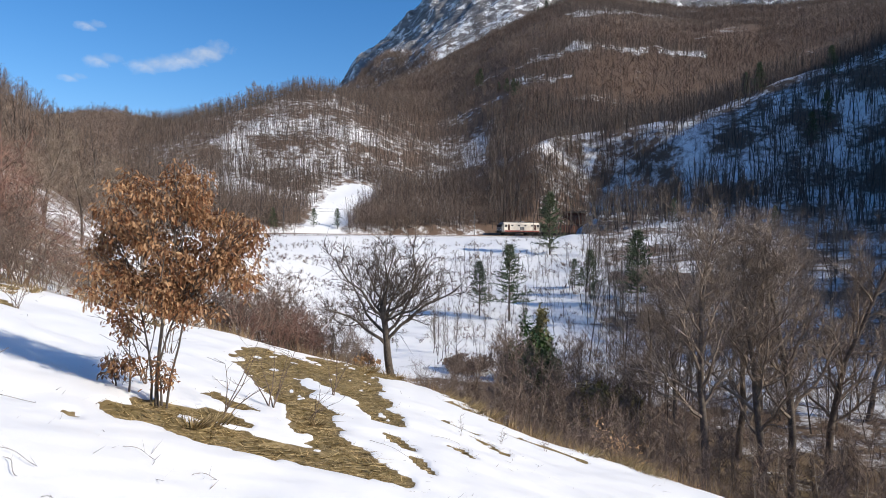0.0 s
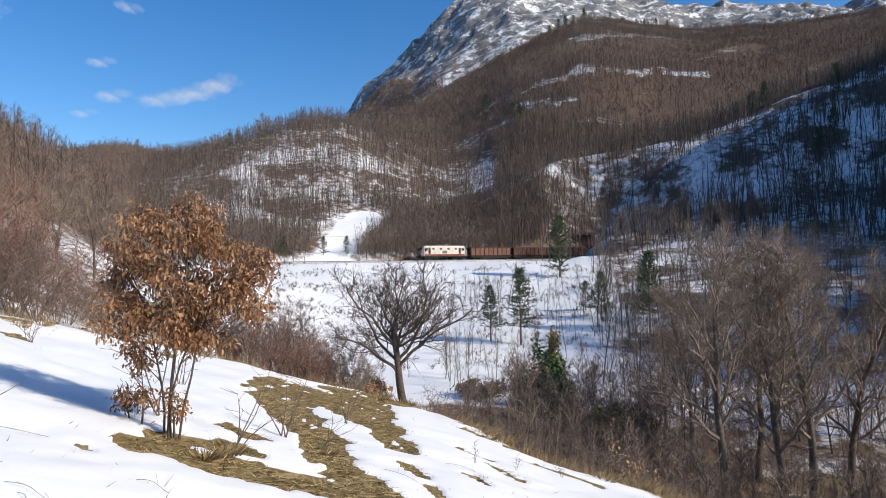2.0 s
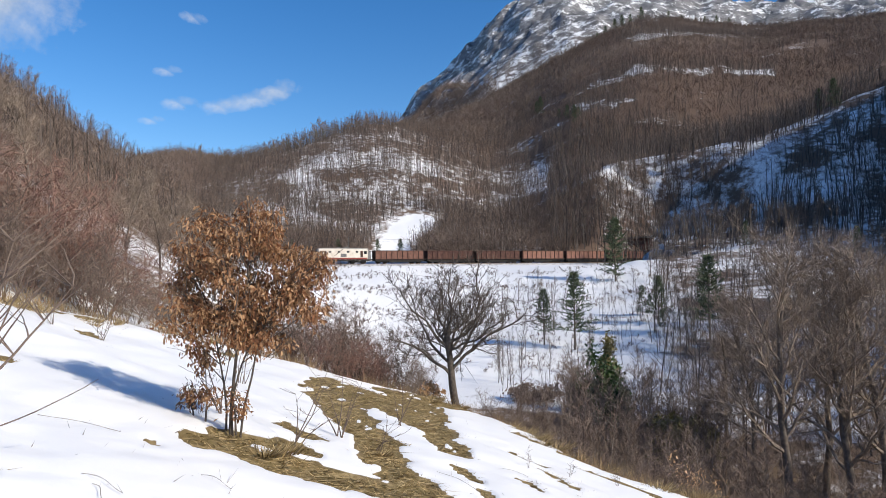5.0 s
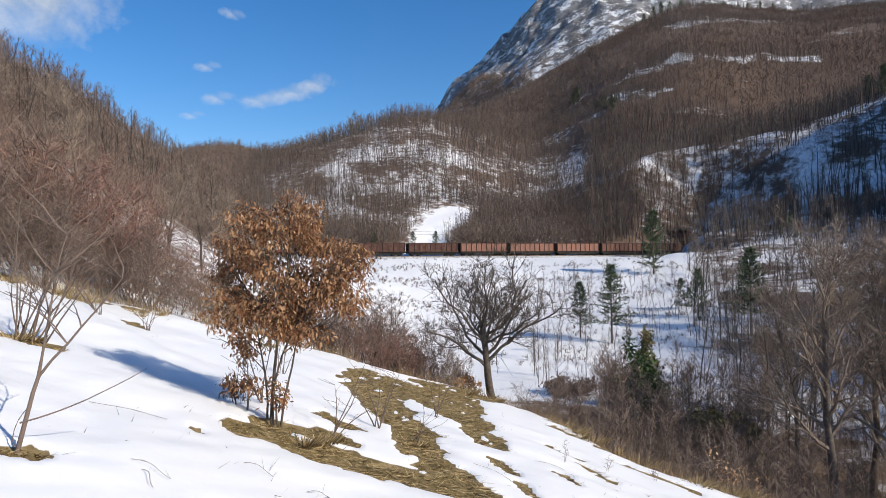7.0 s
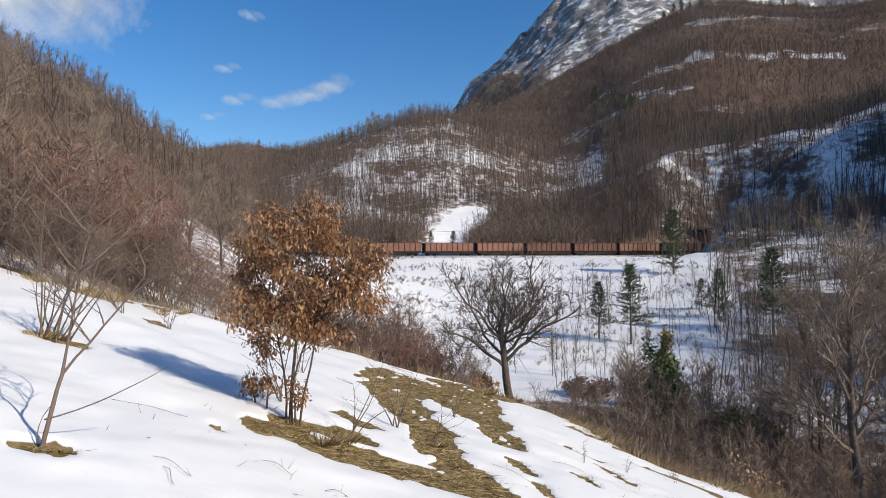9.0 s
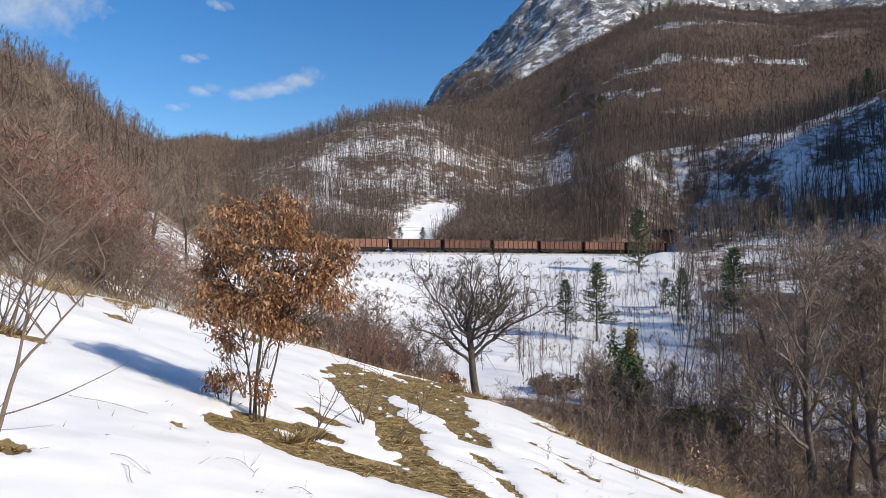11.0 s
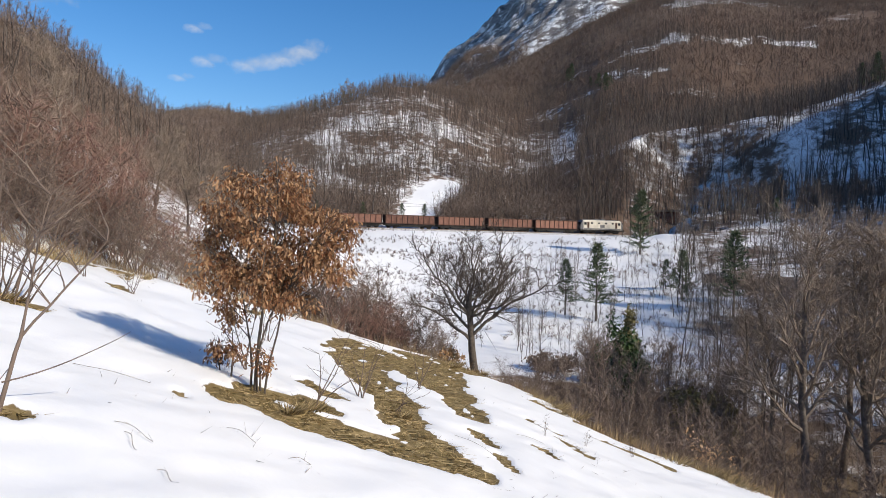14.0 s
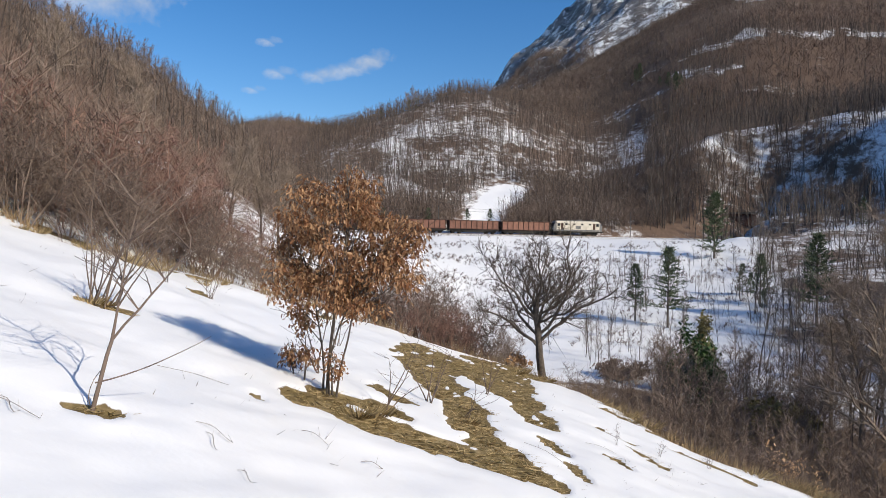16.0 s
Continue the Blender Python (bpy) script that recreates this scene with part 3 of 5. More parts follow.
def tree_meshes(rng, trunk_mat, twig_mat, fine=0, rmin=0.004, span=0.0, **kw):
    S = grow(rng, **kw)
    lv = S[:, 8]
    t, c = Pile(), Pile()
    t.add(*tube(S[lv == 0], 8))
    c.add(*skin(S[lv == 1], 5, rmin))
    c.add(*skin(S[lv == 2], 3, rmin))
    c.add(*blades(S[lv == 3], rmin * 3, rng)) if (lv == 3).any() else None
    if fine:
        tips = S[lv >= 2]
        pick = tips[rng.integers(0, len(tips), fine)]
        f = rng.uniform(0.1, 1, (fine, 1))
        p = pick[:, :3] * (1 - f) + pick[:, 3:6] * f
        d = pick[:, 3:6] - pick[:, :3]
        d = d / np.linalg.norm(d, axis=1, keepdims=True) + rng.normal(0, 0.6, (fine, 3))
        q = p + d * rng.uniform(0.1, 0.45, (fine, 1)) * (span or kw["height"]) / 8
        c.add(*blades(np.concatenate([p, q], 1), rmin * 2.4, rng))
    return t.mesh("trunk", [trunk_mat], True), c.mesh("crown", [twig_mat])


def plant(name, meshes, at, label, category, group="", names=("trunk", "crown")):
    ob = thing(name, at, label, category, group)
    for n, me in zip(names, meshes):
        child(n, me, ob)
    return ob


def on_land(b, r, dz=0.0):
    a = radians(b)
    x, y = -r * math.sin(a), r * math.cos(a)
    return x, y, float(land(np.array([x]), np.array([y]))[0]) + dz


# ---- far woods: many trees joined, one object a hillside ----
def wood_tree(seed, height, twigs, width, trunk_r, crown_lo=0.35, crown_w=0.22, limbs=9, reach=(0.05, 0.16)):
    """A slim forest tree: trunk, a few limbs and loose twigs."""
    rng = np.random.default_rng(seed)
    S = []
    p, d = np.array((0, 0, -0.5)), np.array((rng.normal(0, 0.05), rng.normal(0, 0.05), 1.0))
    n = 3
    pts = [p]
    for k in range(n):
        d = d + np.array((rng.normal(0, 0.06), rng.normal(0, 0.06), 0))
        pts.append(pts[-1] + d * height / n)
    rad = [trunk_r * (1 - 0.8 * k / n) for k in range(n + 1)]
    for k in range(n):
        S.append((*pts[k], *pts[k + 1], rad[k], rad[k + 1], 0))
    L, T = [], []
    for k in range(limbs):
        f = crown_lo + (0.95 - crown_lo) * (k + rng.uniform(0, 1)) / limbs
        i = min(int(f * n), n - 1)
        q = pts[i] + (pts[i + 1] - pts[i]) * (f * n - i)
        a = rng.uniform(0, 6.28)
        ln = height * crown_w * (1.25 - f) * rng.uniform(0.8, 1.4)
        e = q + np.array((math.cos(a) * ln, math.sin(a) * ln, ln * rng.uniform(0.7, 1.4)))
        L.append((*q, *e, trunk_r * 0.35, trunk_r * 0.1, 1))
    L = np.array(L)
    src = np.concatenate([L, np.array(S)[1:]]) if len(L) else np.array(S)[1:]
    pick = src[rng.integers(0, len(src), twigs)]
    f = rng.uniform(0.1, 1.0, (twigs, 1))
    p = pick[:, :3] * (1 - f) + pick[:, 3:6] * f
    d = np.stack([rng.normal(0, 0.55, twigs), rng.normal(0, 0.55, twigs), rng.uniform(0.1, 1.1, twigs)], 1)
    T = np.concatenate([p, p + d * rng.uniform(*reach, (twigs, 1)) * height], 1)
    parts = []
    V, F = skin(np.array(S), 3)
    parts.append((V, F, 0))
    if len(L):
        V, F = blades(L, trunk_r * 0.8, rng)
        parts.append((V, F, 0))
    V, F = blades(T, width, rng)
    parts.append((V, F, 1))
    return parts


def scatter(rng, n, b0, b1, r0, r1, power=1.0):
    b = rng.uniform(b0, b1, n)
    r = r0 + (r1 - r0) * rng.uniform(0, 1, n) ** power
    a = np.radians(b)
    return -r * np.sin(a), r * np.cos(a)


def clear_of_track(x, y, gap):
    px, py = x - TRACK_0[0], y - TRACK_0[1]
    return np.abs(-px * TRACK_U[1] + py * TRACK_U[0]) > gap


def behind_track(x, y, gap):
    px, py = x - TRACK_0[0], y - TRACK_0[1]
    return -px * TRACK_U[1] + py * TRACK_U[0] < -gap


def wood(name, templates, x, y, mats, label, rng, lo=0.7, hi=1.25):
    pile = Pile()
    z = land(x, y)
    which = rng.integers(0, len(templates), len(x))
    turn, size = rng.uniform(0, 6.28, len(x)), rng.uniform(lo, hi, len(x))
    for k, parts in enumerate(templates):
        sel = which == k
        c, s = (np.cos(turn[sel]) * size[sel])[:, None], (np.sin(turn[sel]) * size[sel])[:, None]
        for V, F, m in parts:
            W = np.empty((sel.sum(), len(V), 3))
            W[:, :, 0] = c * V[None, :, 0] - s * V[None, :, 1] + x[sel][:, None]
            W[:, :, 1] = s * V[None, :, 0] + c * V[None, :, 1] + y[sel][:, None]
            W[:, :, 2] = V[None, :, 2] * size[sel][:, None] + z[sel][:, None]
            G = F[None] + (np.arange(sel.sum()) * len(V))[:, None, None]
            pile.add(W.reshape(-1, 3), G.reshape(-1, F.shape[1]), m)
    tagged(new(name, pile.mesh(name, mats)), label, "woods", kind="stuff")


def in_gully(b, r):
    return np.exp(-((b - 10.2 + 0.055 * (r - 180)) / 1.9) ** 2) * (r < 238)


def build_woods():
    rng = np.random.default_rng(11)
    # slope behind the railway
    T = [wood_tree(20 + k, 8.2, 34, 0.05, 0.085, 0.5, 0.13, 6, (0.03, 0.12)) for k in range(8)]
    x, y = scatter(rng, 6400, -2, 25, 162, 390)
    x3, y3 = scatter(rng, 2600, -5, 19, 215, 350)
    x4, y4 = scatter(rng, 560, 9, 25, 160, 205)
    x3, y3 = np.concatenate([x3, x4]), np.concatenate([y3, y4])
    x, y = np.concatenate([x, x3]), np.concatenate([y, y3])
    b, r = polar(x, y)
    ok = (in_gully(b, r) < 0.3) & behind_track(x, y, 4.2)
    wood("woodland_behind_railway", T, x[ok], y[ok], [M_BARK_FAR, M_TWIG_BROWN], "bare grey beech woods on a snowy slope", rng, 0.5, 1.2)
    T = [wood_tree(26 + k, 7.0, 90, 0.045, 0.06, 0.3, 0.22, 7, (0.03, 0.12)) for k in range(5)]
    x, y = scatter(rng, 2600, -2, 26, 200, 400, 0.7)
    b, r = polar(x, y)
    ok = ((b > 19) | (r > 345)) & (in_gully(b, r) < 0.3)
    wood("woodland_on_ridge", T, x[ok], y[ok], [M_BARK_FAR, M_TWIG_BROWN], "dense brown woods along the ridge", rng, 0.5, 1.2)
    # great brown hill
    T = [wood_tree(40 + k, 8.0, 30, 0.14, 0.13, 0.45, 0.26, 5, (0.03, 0.12)) for k in range(6)]
    x, y = scatter(rng, 5200, -44, 9, 290, 760, 0.9)
    b, r = polar(x, y)
    ok = (r < 700 + 60 * ripple(x, y, 90, 2)) & ((hill_bands(x, y) < 0.45) | (rng.random(len(x)) < 0.6))
    wood("woodland_on_big_hill", T, x[ok], y[ok], [M_BARK_FAR, M_TWIG_BROWN], "brown leafless woods on a high hillside", rng, 0.6, 1.3)
    # leafless trunks standing in the snowy clearings
    x, y = scatter(rng, 90000, -22, 4, 285, 660)
    ok = (clearing(x, y) > 0.2) & (rng.random(len(x)) < 0.3)
    T3 = [wood_tree(230 + k, 7.5, 26, 0.08, 0.11, 0.45, 0.16, 5, (0.03, 0.12)) for k in range(6)]
    wood("trunks_in_clearings", T3, x[ok], y[ok], [M_BARK_FAR, M_TWIG_BROWN], "dark leafless trunks standing over snow on the hill", rng, 0.6, 1.15)
    # lower woods of the mountain
    x, y = scatter(rng, 800, -6, 12, 820, 1350)
    wood("woodland_under_peak", T, x, y, [M_BARK_FAR, M_TWIG_BROWN], "sparse woods below the rocky peak", rng, 1.0, 1.9)
    def fuzz(name, n, b0, b1, r0, r1, h0, h1, width, keep, mat, label):
        x, y = scatter(rng, n, b0, b1, r0, r1, 0.75)
        b, r = polar(x, y)
        ok = keep(x, y, b, r)
        x, y = x[ok], y[ok]
        h = rng.uniform(h0, h1, len(x))
        P = np.stack([x, y, land(x, y) - 0.2 + h * rng.uniform(0, 1.6, len(x))], 1)
        Q = P + np.stack([rng.normal(0, 0.8, len(x)) * h, rng.normal(0, 0.8, len(x)) * h, h], 1)
        V, F = blades(np.concatenate([P, Q], 1), width, rng)
        tagged(new(name, np_mesh(name, V, [F], [mat])), label, "woods", kind="stuff")

    def dark_patch(x, y):
        return ripple(x * 0.6, y, 130, 4, 33) + 0.3 * ripple(x, y, 18, 2, 3) > -0.05
    fuzz("twigs_on_big_hill", 400000, -44, 9, 285, 760, 0.9, 2.6, 0.17, lambda x, y, b, r: ~((b > -3.5) & (r < 350 + 25 * ripple(x, y, 50, 3, 12))) & (clearing(x, y) < 0.35) & (hill_bands(x, y) < 0.42 + 0.25 * ripple(x, y, 25, 2, 8)) & ~dark_patch(x, y), M_TWIG_BROWN, "dense brown haze of twigs over the hillside woods")
    fuzz("dark_twigs_on_big_hill", 400000, -44, 9, 285, 760, 0.9, 2.6, 0.17, lambda x, y, b, r: ~((b > -3.5) & (r < 350 + 25 * ripple(x, y, 50, 3, 12))) & (clearing(x, y) < 0.35) & (hill_bands(x, y) < 0.42 + 0.25 * ripple(x, y, 25, 2, 8)) & dark_patch(x, y), M_TWIG_DARK, "darker reddish-brown patches of twigs over the hillside woods")
    fuzz("twigs_on_left_hill", 190000, 23, 68, 72, 250, 0.7, 2.0, 0.045, lambda x, y, b, r: clear_of_track(x, y, 6), M_TWIG_BROWN, "dense brown haze of twigs over the left hill")
    fuzz("twigs_on_ridge", 140000, -3, 31, 230, 540, 1.0, 2.4, 0.10, lambda x, y, b, r: ((b > 19 + 2 * ripple(x, y, 40, 2)) | (r > 352 + 14 * ripple(x, y, 50, 2, 4))) & (clearing(x, y) < 0.4), M_TWIG_BROWN, "dense brown haze of twigs along the ridge")
    fuzz("twigs_on_spur", 80000, -46, -4, 200, 345, 0.8, 2.2, 0.08, lambda x, y, b, r: ((ripple(x, y, 34, 3, 6) > np.where((b > -23) & (r > 225), -0.25, 0.5)) | (r > 300) | (b > -12)) & (clearing(x, y) < 0.3), M_TWIG_BROWN, "brown haze of twigs in the spur woods")
    fuzz("twigs_above_railway", 40000, -12, 7, 172, 252, 1.2, 2.8, 0.08, lambda x, y, b, r: behind_track(x, y, 7) & (in_gully(b, r) < 0.2) & (r > 176 - np.minimum(b + 1, 0) * 5.5) & (clearing(x, y) < 0.2), M_TWIG_BROWN, "brown haze of twigs in the thicket")
    fuzz("brush_behind_railway", 26000, 2, 25, 156, 192, 1.4, 3.4, 0.06, lambda x, y, b, r: behind_track(x, y, 3.6) & (in_gully(b, r) < 0.35), M_TWIG_BROWN, "low brown brush along the far side of the railway")
    fuzz("twigs_under_peak", 60000, 0.5, 11, 820, 1400, 3.0, 8.0, 0.6, lambda x, y, b, r: (ripple(x, y, 120, 3, 9) < 0.45) & (r < 1130 + 45 * (b - 1)), M_TWIG_BROWN, "brown woods on the lower flank of the peak")
    # thicket at the foot of the big hill
    T = [wood_tree(60 + k, 4.4, 75, 0.05, 0.045, 0.05, 0.42, 14) for k in range(5)]
    x, y = scatter(rng, 1700, -13, 8, 168, 256)
    b, r = polar(x, y)
    ok = behind_track(x, y, 5.5) & (in_gully(b, r) < 0.25) & (r > 172 - np.minimum(b + 1, 0) * 5.5)
    wood("thicket_above_railway", T, x[ok], y[ok], [M_BARK_FAR, M_TWIG_BROWN], "dense brown thicket above the railway", rng)
    # shaded spur
    T = [wood_tree(80 + k, 9.5, 34, 0.05, 0.15, 0.4, 0.2, 9, (0.04, 0.13)) for k in range(6)]
    x, y = scatter(rng, 4800, -46, -4, 186, 335)
    b, r = polar(x, y)
    ok = clear_of_track(x, y, 6) & ((clearing(x, y) < 0.3) | (rng.random(len(x)) < 0.08)) & ~((b > -14) & (r < 236) & (ripple(x, y, 30, 2) < -0.7))
    wood("woodland_on_spur", T, x[ok], y[ok], [M_BARK_FAR, M_TWIG_BROWN], "dark bare woods on a shaded snowy spur", rng)
    # added trees out of view, to break up the flank's shadow edge
    x, y = scatter(rng, 700, -84, -46, 180, 420)
    wood("woodland_on_right_flank", T, x, y, [M_BARK_FAR, M_TWIG_BROWN], "bare woods on the steep right flank", rng, 0.9, 1.7)
    # taller unseen trees, added to dapple the valley with soft shade
    x, y = scatter(rng, 400, -86, -50, 88, 150)
    wood("tall_woods_on_right_flank", T, x, y, [M_BARK_FAR, M_TWIG_BROWN], "tall bare woods along the near right ridge", rng, 1.2, 2.1)
    # left hill
    T = [wood_tree(100 + k, 8.0, 92, 0.042, 0.09, 0.25, 0.22, 10, (0.03, 0.12)) for k in range(6)]
    x, y = scatter(rng, 2500, 24, 68, 75, 250, 0.8)
    ok = clear_of_track(x, y, 6)
    wood("woodland_on_left_hill", T, x[ok], y[ok], [M_BARK_FAR, M_TWIG_BROWN], "leafless brown-grey woods on a steep hillside", rng)
    x, y = scatter(rng, 800, 19, 32, 230, 560)
    wood("woodland_at_saddle", T, x, y, [M_BARK_FAR, M_TWIG_BROWN], "leafless woods along the saddle of the hills", rng, 0.6, 1.1)
    # thicket between the slope and the left hill
    T = [wood_tree(160 + k, 3.4, 160, 0.022, 0.03, 0.05, 0.3, 16, (0.07, 0.24)) for k in range(7)]
    x, y = scatter(rng, 950, 17, 68, 21, 84, 0.8)
    x5, y5 = scatter(rng, 110, 40, 63, 18.0, 26)
    x, y = np.concatenate([x, x5]), np.concatenate([y, y5])
    b, r = polar(x, y)
    ok = ~((b < 32) & (r > 34) & (r < 66)) & ~((b < 25) & (r > 30)) & ~((b < 32) & (rng.random(len(b)) < 0.6))
    wood("thicket_by_slope", T, x[ok], y[ok], [M_TWIG_RED, M_TWIG_BROWN], "tangled grey-brown thorn thicket beyond the snow slope", rng, 0.5, 1.3)
    # brush in the valley
    T2 = [wood_tree(180 + k, 4.2, 300, 0.017, 0.03, 0.05, 0.26, 16, (0.05, 0.16)) for k in range(7)]
    x, y = scatter(rng, 800, -46, 15, 22, 62, 0.9)
    b, r = polar(x, y)
    edge = np.interp(b, *zip(*EDGE))
    ok = (r > edge * 1.22) & ~((b > -4.5) & (b < 7) & (r > 32)) & ~((b > 3) & (b < 6) & (r < 34))
    x2, y2 = scatter(rng, 95, -18, -4.5, 38, 62)
    wood("tall_brush_in_valley", T2, x2, y2, [M_TWIG_GREY, M_TWIG_BROWN], "tall brown brushwood along the hidden stream", rng, 0.9, 1.55)
    wood("brush_in_valley", T2, x[ok], y[ok], [M_TWIG_GREY, M_TWIG_BROWN], "dense brown brushwood filling the valley floor", rng, 0.45, 1.1)
    # valley side below the railway
    T = [wood_tree(120 + k, 8.5, 120, 0.032, 0.10, 0.2, 0.25, 14) for k in range(6)]
    x, y = scatter(rng, 520, -46, -12, 48, 185, 0.8)
    ok = clear_of_track(x, y, 6)
    wood("woodland_below_railway", T, x[ok], y[ok], [M_BARK_FAR, M_TWIG_GREY], "thin bare trees on a snowy valley side", rng, 0.45, 1.15)
    x, y = scatter(rng, 600, -46, -12, 84, 186, 0.8)
    b, r = polar(x, y)
    ok = clear_of_track(x, y, 7) & ((b < -19) | (r < 150))
    wood("thin_woods_below_railway", T, x[ok], y[ok], [M_BARK_FAR, M_TWIG_BROWN], "thin leafless saplings on the valley side", rng, 0.3, 0.85)
    T = [wood_tree(200 + k, 5.0, 120, 0.025, 0.05, 0.2, 0.2, 12) for k in range(5)]
    x, y = scatter(rng, 230, -17, 1, 62, 140, 0.8)
    wood("young_trees_on_bank", T, x, y, [M_BARK_FAR, M_TWIG_GREY], "thin young bare trees on the snowy bank", rng, 0.4, 1.2)
    # scrub on the bank
    T = [wood_tree(140 + k, 1.0, 48, 0.06, 0.03, 0.02, 0.6, 8, (0.12, 0.45)) for k in range(6)]
    x, y = scatter(rng, 8000, -18, 20, 70, 160, 0.6)
    b, r = polar(x, y)
    ok = (ripple(x, y, 16, 3, 4) + 0.6 * ripple(x, y, 5, 2, 8) > 0.0) & ((b > 4) | (rng.random(len(b)) < 0.6)) & ((r < 140) | (rng.random(len(b)) < 0.5))
    x, y = x[ok], y[ok]
    wood("scrub_on_bank", T, x, y, [M_TWIG_DARK, M_TWIG_DARK], "small dark shrubs scattered over the snowy bank", rng, 0.15, 0.95)


build_woods()


# ---- trees that stand singly ----
def build_single_trees():
    rng = np.random.default_rng(5)
    fruit = tree_meshes(np.random.default_rng(8), M_BARK, M_BARK, fine=5000, rmin=0.006, span=6.0, height=2.2, radius=0.12, trunk=0.42, levels=3, kids=(14, 10, 7), ratio=(1.5, 0.45, 0.5), angle=(46, 50, 45), up=0.34, wobble=0.23, segs=(6, 9, 6, 3), thin=0.5, top=0.6, lean=0.05)
    plant("fruit_tree", fruit, pose(*on_land(4.5, 24.2), 0, 4, 30) @ Matrix.Scale(1.3, 4), "wide-crowned leafless old fruit tree at the edge of the slope", "tree")
    kinds = []
    for k in range(4):
        kinds.append(tree_meshes(rng, M_BARK_MID, M_BARK_PALE, fine=6000, rmin=0.008, height=11.5, radius=0.20, stems=1, trunk=0.28, levels=3, kids=(22, 9, 6), ratio=(0.34, 0.48, 0.5), angle=(44, 46, 46), up=0.30, wobble=0.19, thin=0.55))
    spots = [(-22.0, 35, 1.16), (-26.3, 36, 1.12), (-28.2, 38, 1.18), (-33.4, 34, 1.1), (-24.3, 44, 1.1), (-30.5, 42, 1.1), (-19.4, 44, 0.9), (-36.5, 38, 1.05), (-40.0, 34, 1.0), (-17.5, 52, 0.75), (-26.0, 55, 0.95), (-33.0, 56, 1.0), (-21.5, 60, 0.85), (-24.0, 70, 1.0), (-29.0, 75, 1.0), (-35.5, 66, 1.0)]
    for k, (b, r, s) in enumerate(spots):
        plant("bare_tree", kinds[k % 4], pose(*on_land(b, r), 0, 0, rng.uniform(0, 360)) @ Matrix.Scale(s, 4), "tall leafless grey-barked tree rising from the valley", "tree", "tall trees below the slope")
    # pines
    pine = pine_meshes(rng, 11.5, 3.5)
    thin_pine = pine_meshes(rng, 11.5, 3.5, 0.24, 0.75)
    for b, r, s in ((-9.3, 143, 1.16), (-16.6, 98, 1.02), (-5.8, 91, 0.92), (-3.2, 93, 0.68), (-12.7, 105, 0.66), (-11.4, 112, 0.42), (14.6, 170, 0.48), (18.5, 172, 0.4), (11.2, 174, 0.42), (9.2, 175, 0.45), (-27.0, 176, 0.6), (-29.5, 240, 0.9), (-30.5, 250, 1.0), (-19.5, 184, 0.6), (-13.0, 100, 0.3), (-12.0, 112, 0.3)):
        plant("pine_tree", thin_pine if 85 < r < 110 else pine, pose(*on_land(b, r), 0, 0, rng.uniform(0, 360)) @ Matrix.Scale(s, 4), "dark green pine on the snowy bank", "tree", "pines", ("trunk", "crown"))
    for b, r, s in ((-6.2, 345, 0.85), (-5.6, 357, 0.7), (-4.9, 366, 0.45), (-3.3, 388, 0.95), (-3.0, 392, 0.7), (-6.6, 350, 0.5), (-9.0, 625, 1.0), (-9.8, 632, 1.2), (-10.4, 636, 1.3), (-11.1, 640, 1.0), (-12.0, 640, 1.2), (-8.3, 615, 0.7), (-14.2, 655, 0.8), (-15.2, 660, 0.6), (-17.0, 690, 0.8), (-17.9, 695, 0.9), (-18.8, 690, 0.7), (-25.9, 283, 1.0), (-24.9, 290, 0.8), (-30.8, 278, 1.0), (16.4, 330, 0.5), (15.8, 332, 0.4), (18.8, 330, 0.5)):
        plant("pine_tree", pine, pose(*on_land(b, r), 0, 0, rng.uniform(0, 360)) @ Matrix.Scale(s, 4), "small dark pine standing in the hillside woods", "tree", "pines", ("trunk", "crown"))
    # clumps of trees on the skyline
    for b, r, s in ((16.5, 345, 0.8), (16.0, 348, 0.95), (15.6, 352, 0.75), (19.9, 328, 0.62), (19.2, 330, 0.5), (26.0, 515, 0.8), (12.0, 372, 0.6), (30.6, 210, 0.5), (33.0, 205, 0.5)):
        plant("bare_tree", kinds[0], pose(*on_land(b, r), 0, 0, rng.uniform(0, 360)) @ Matrix.Scale(s, 4), "round-crowned bare tree standing on the ridge", "tree", "trees on the ridge")
    for b, r, s in ((27.5, 46, 0.5), (29.0, 48, 0.45), (24.8, 50, 0.45), (31.5, 50, 0.5), (38.0, 60, 0.7), (44.0, 64, 0.75)):
        plant("bare_tree", kinds[1], pose(*on_land(b, r), 0, 0, rng.uniform(0, 360)) @ Matrix.Scale(s, 4), "low spreading bare tree above the terrace", "tree", "trees on the terrace")


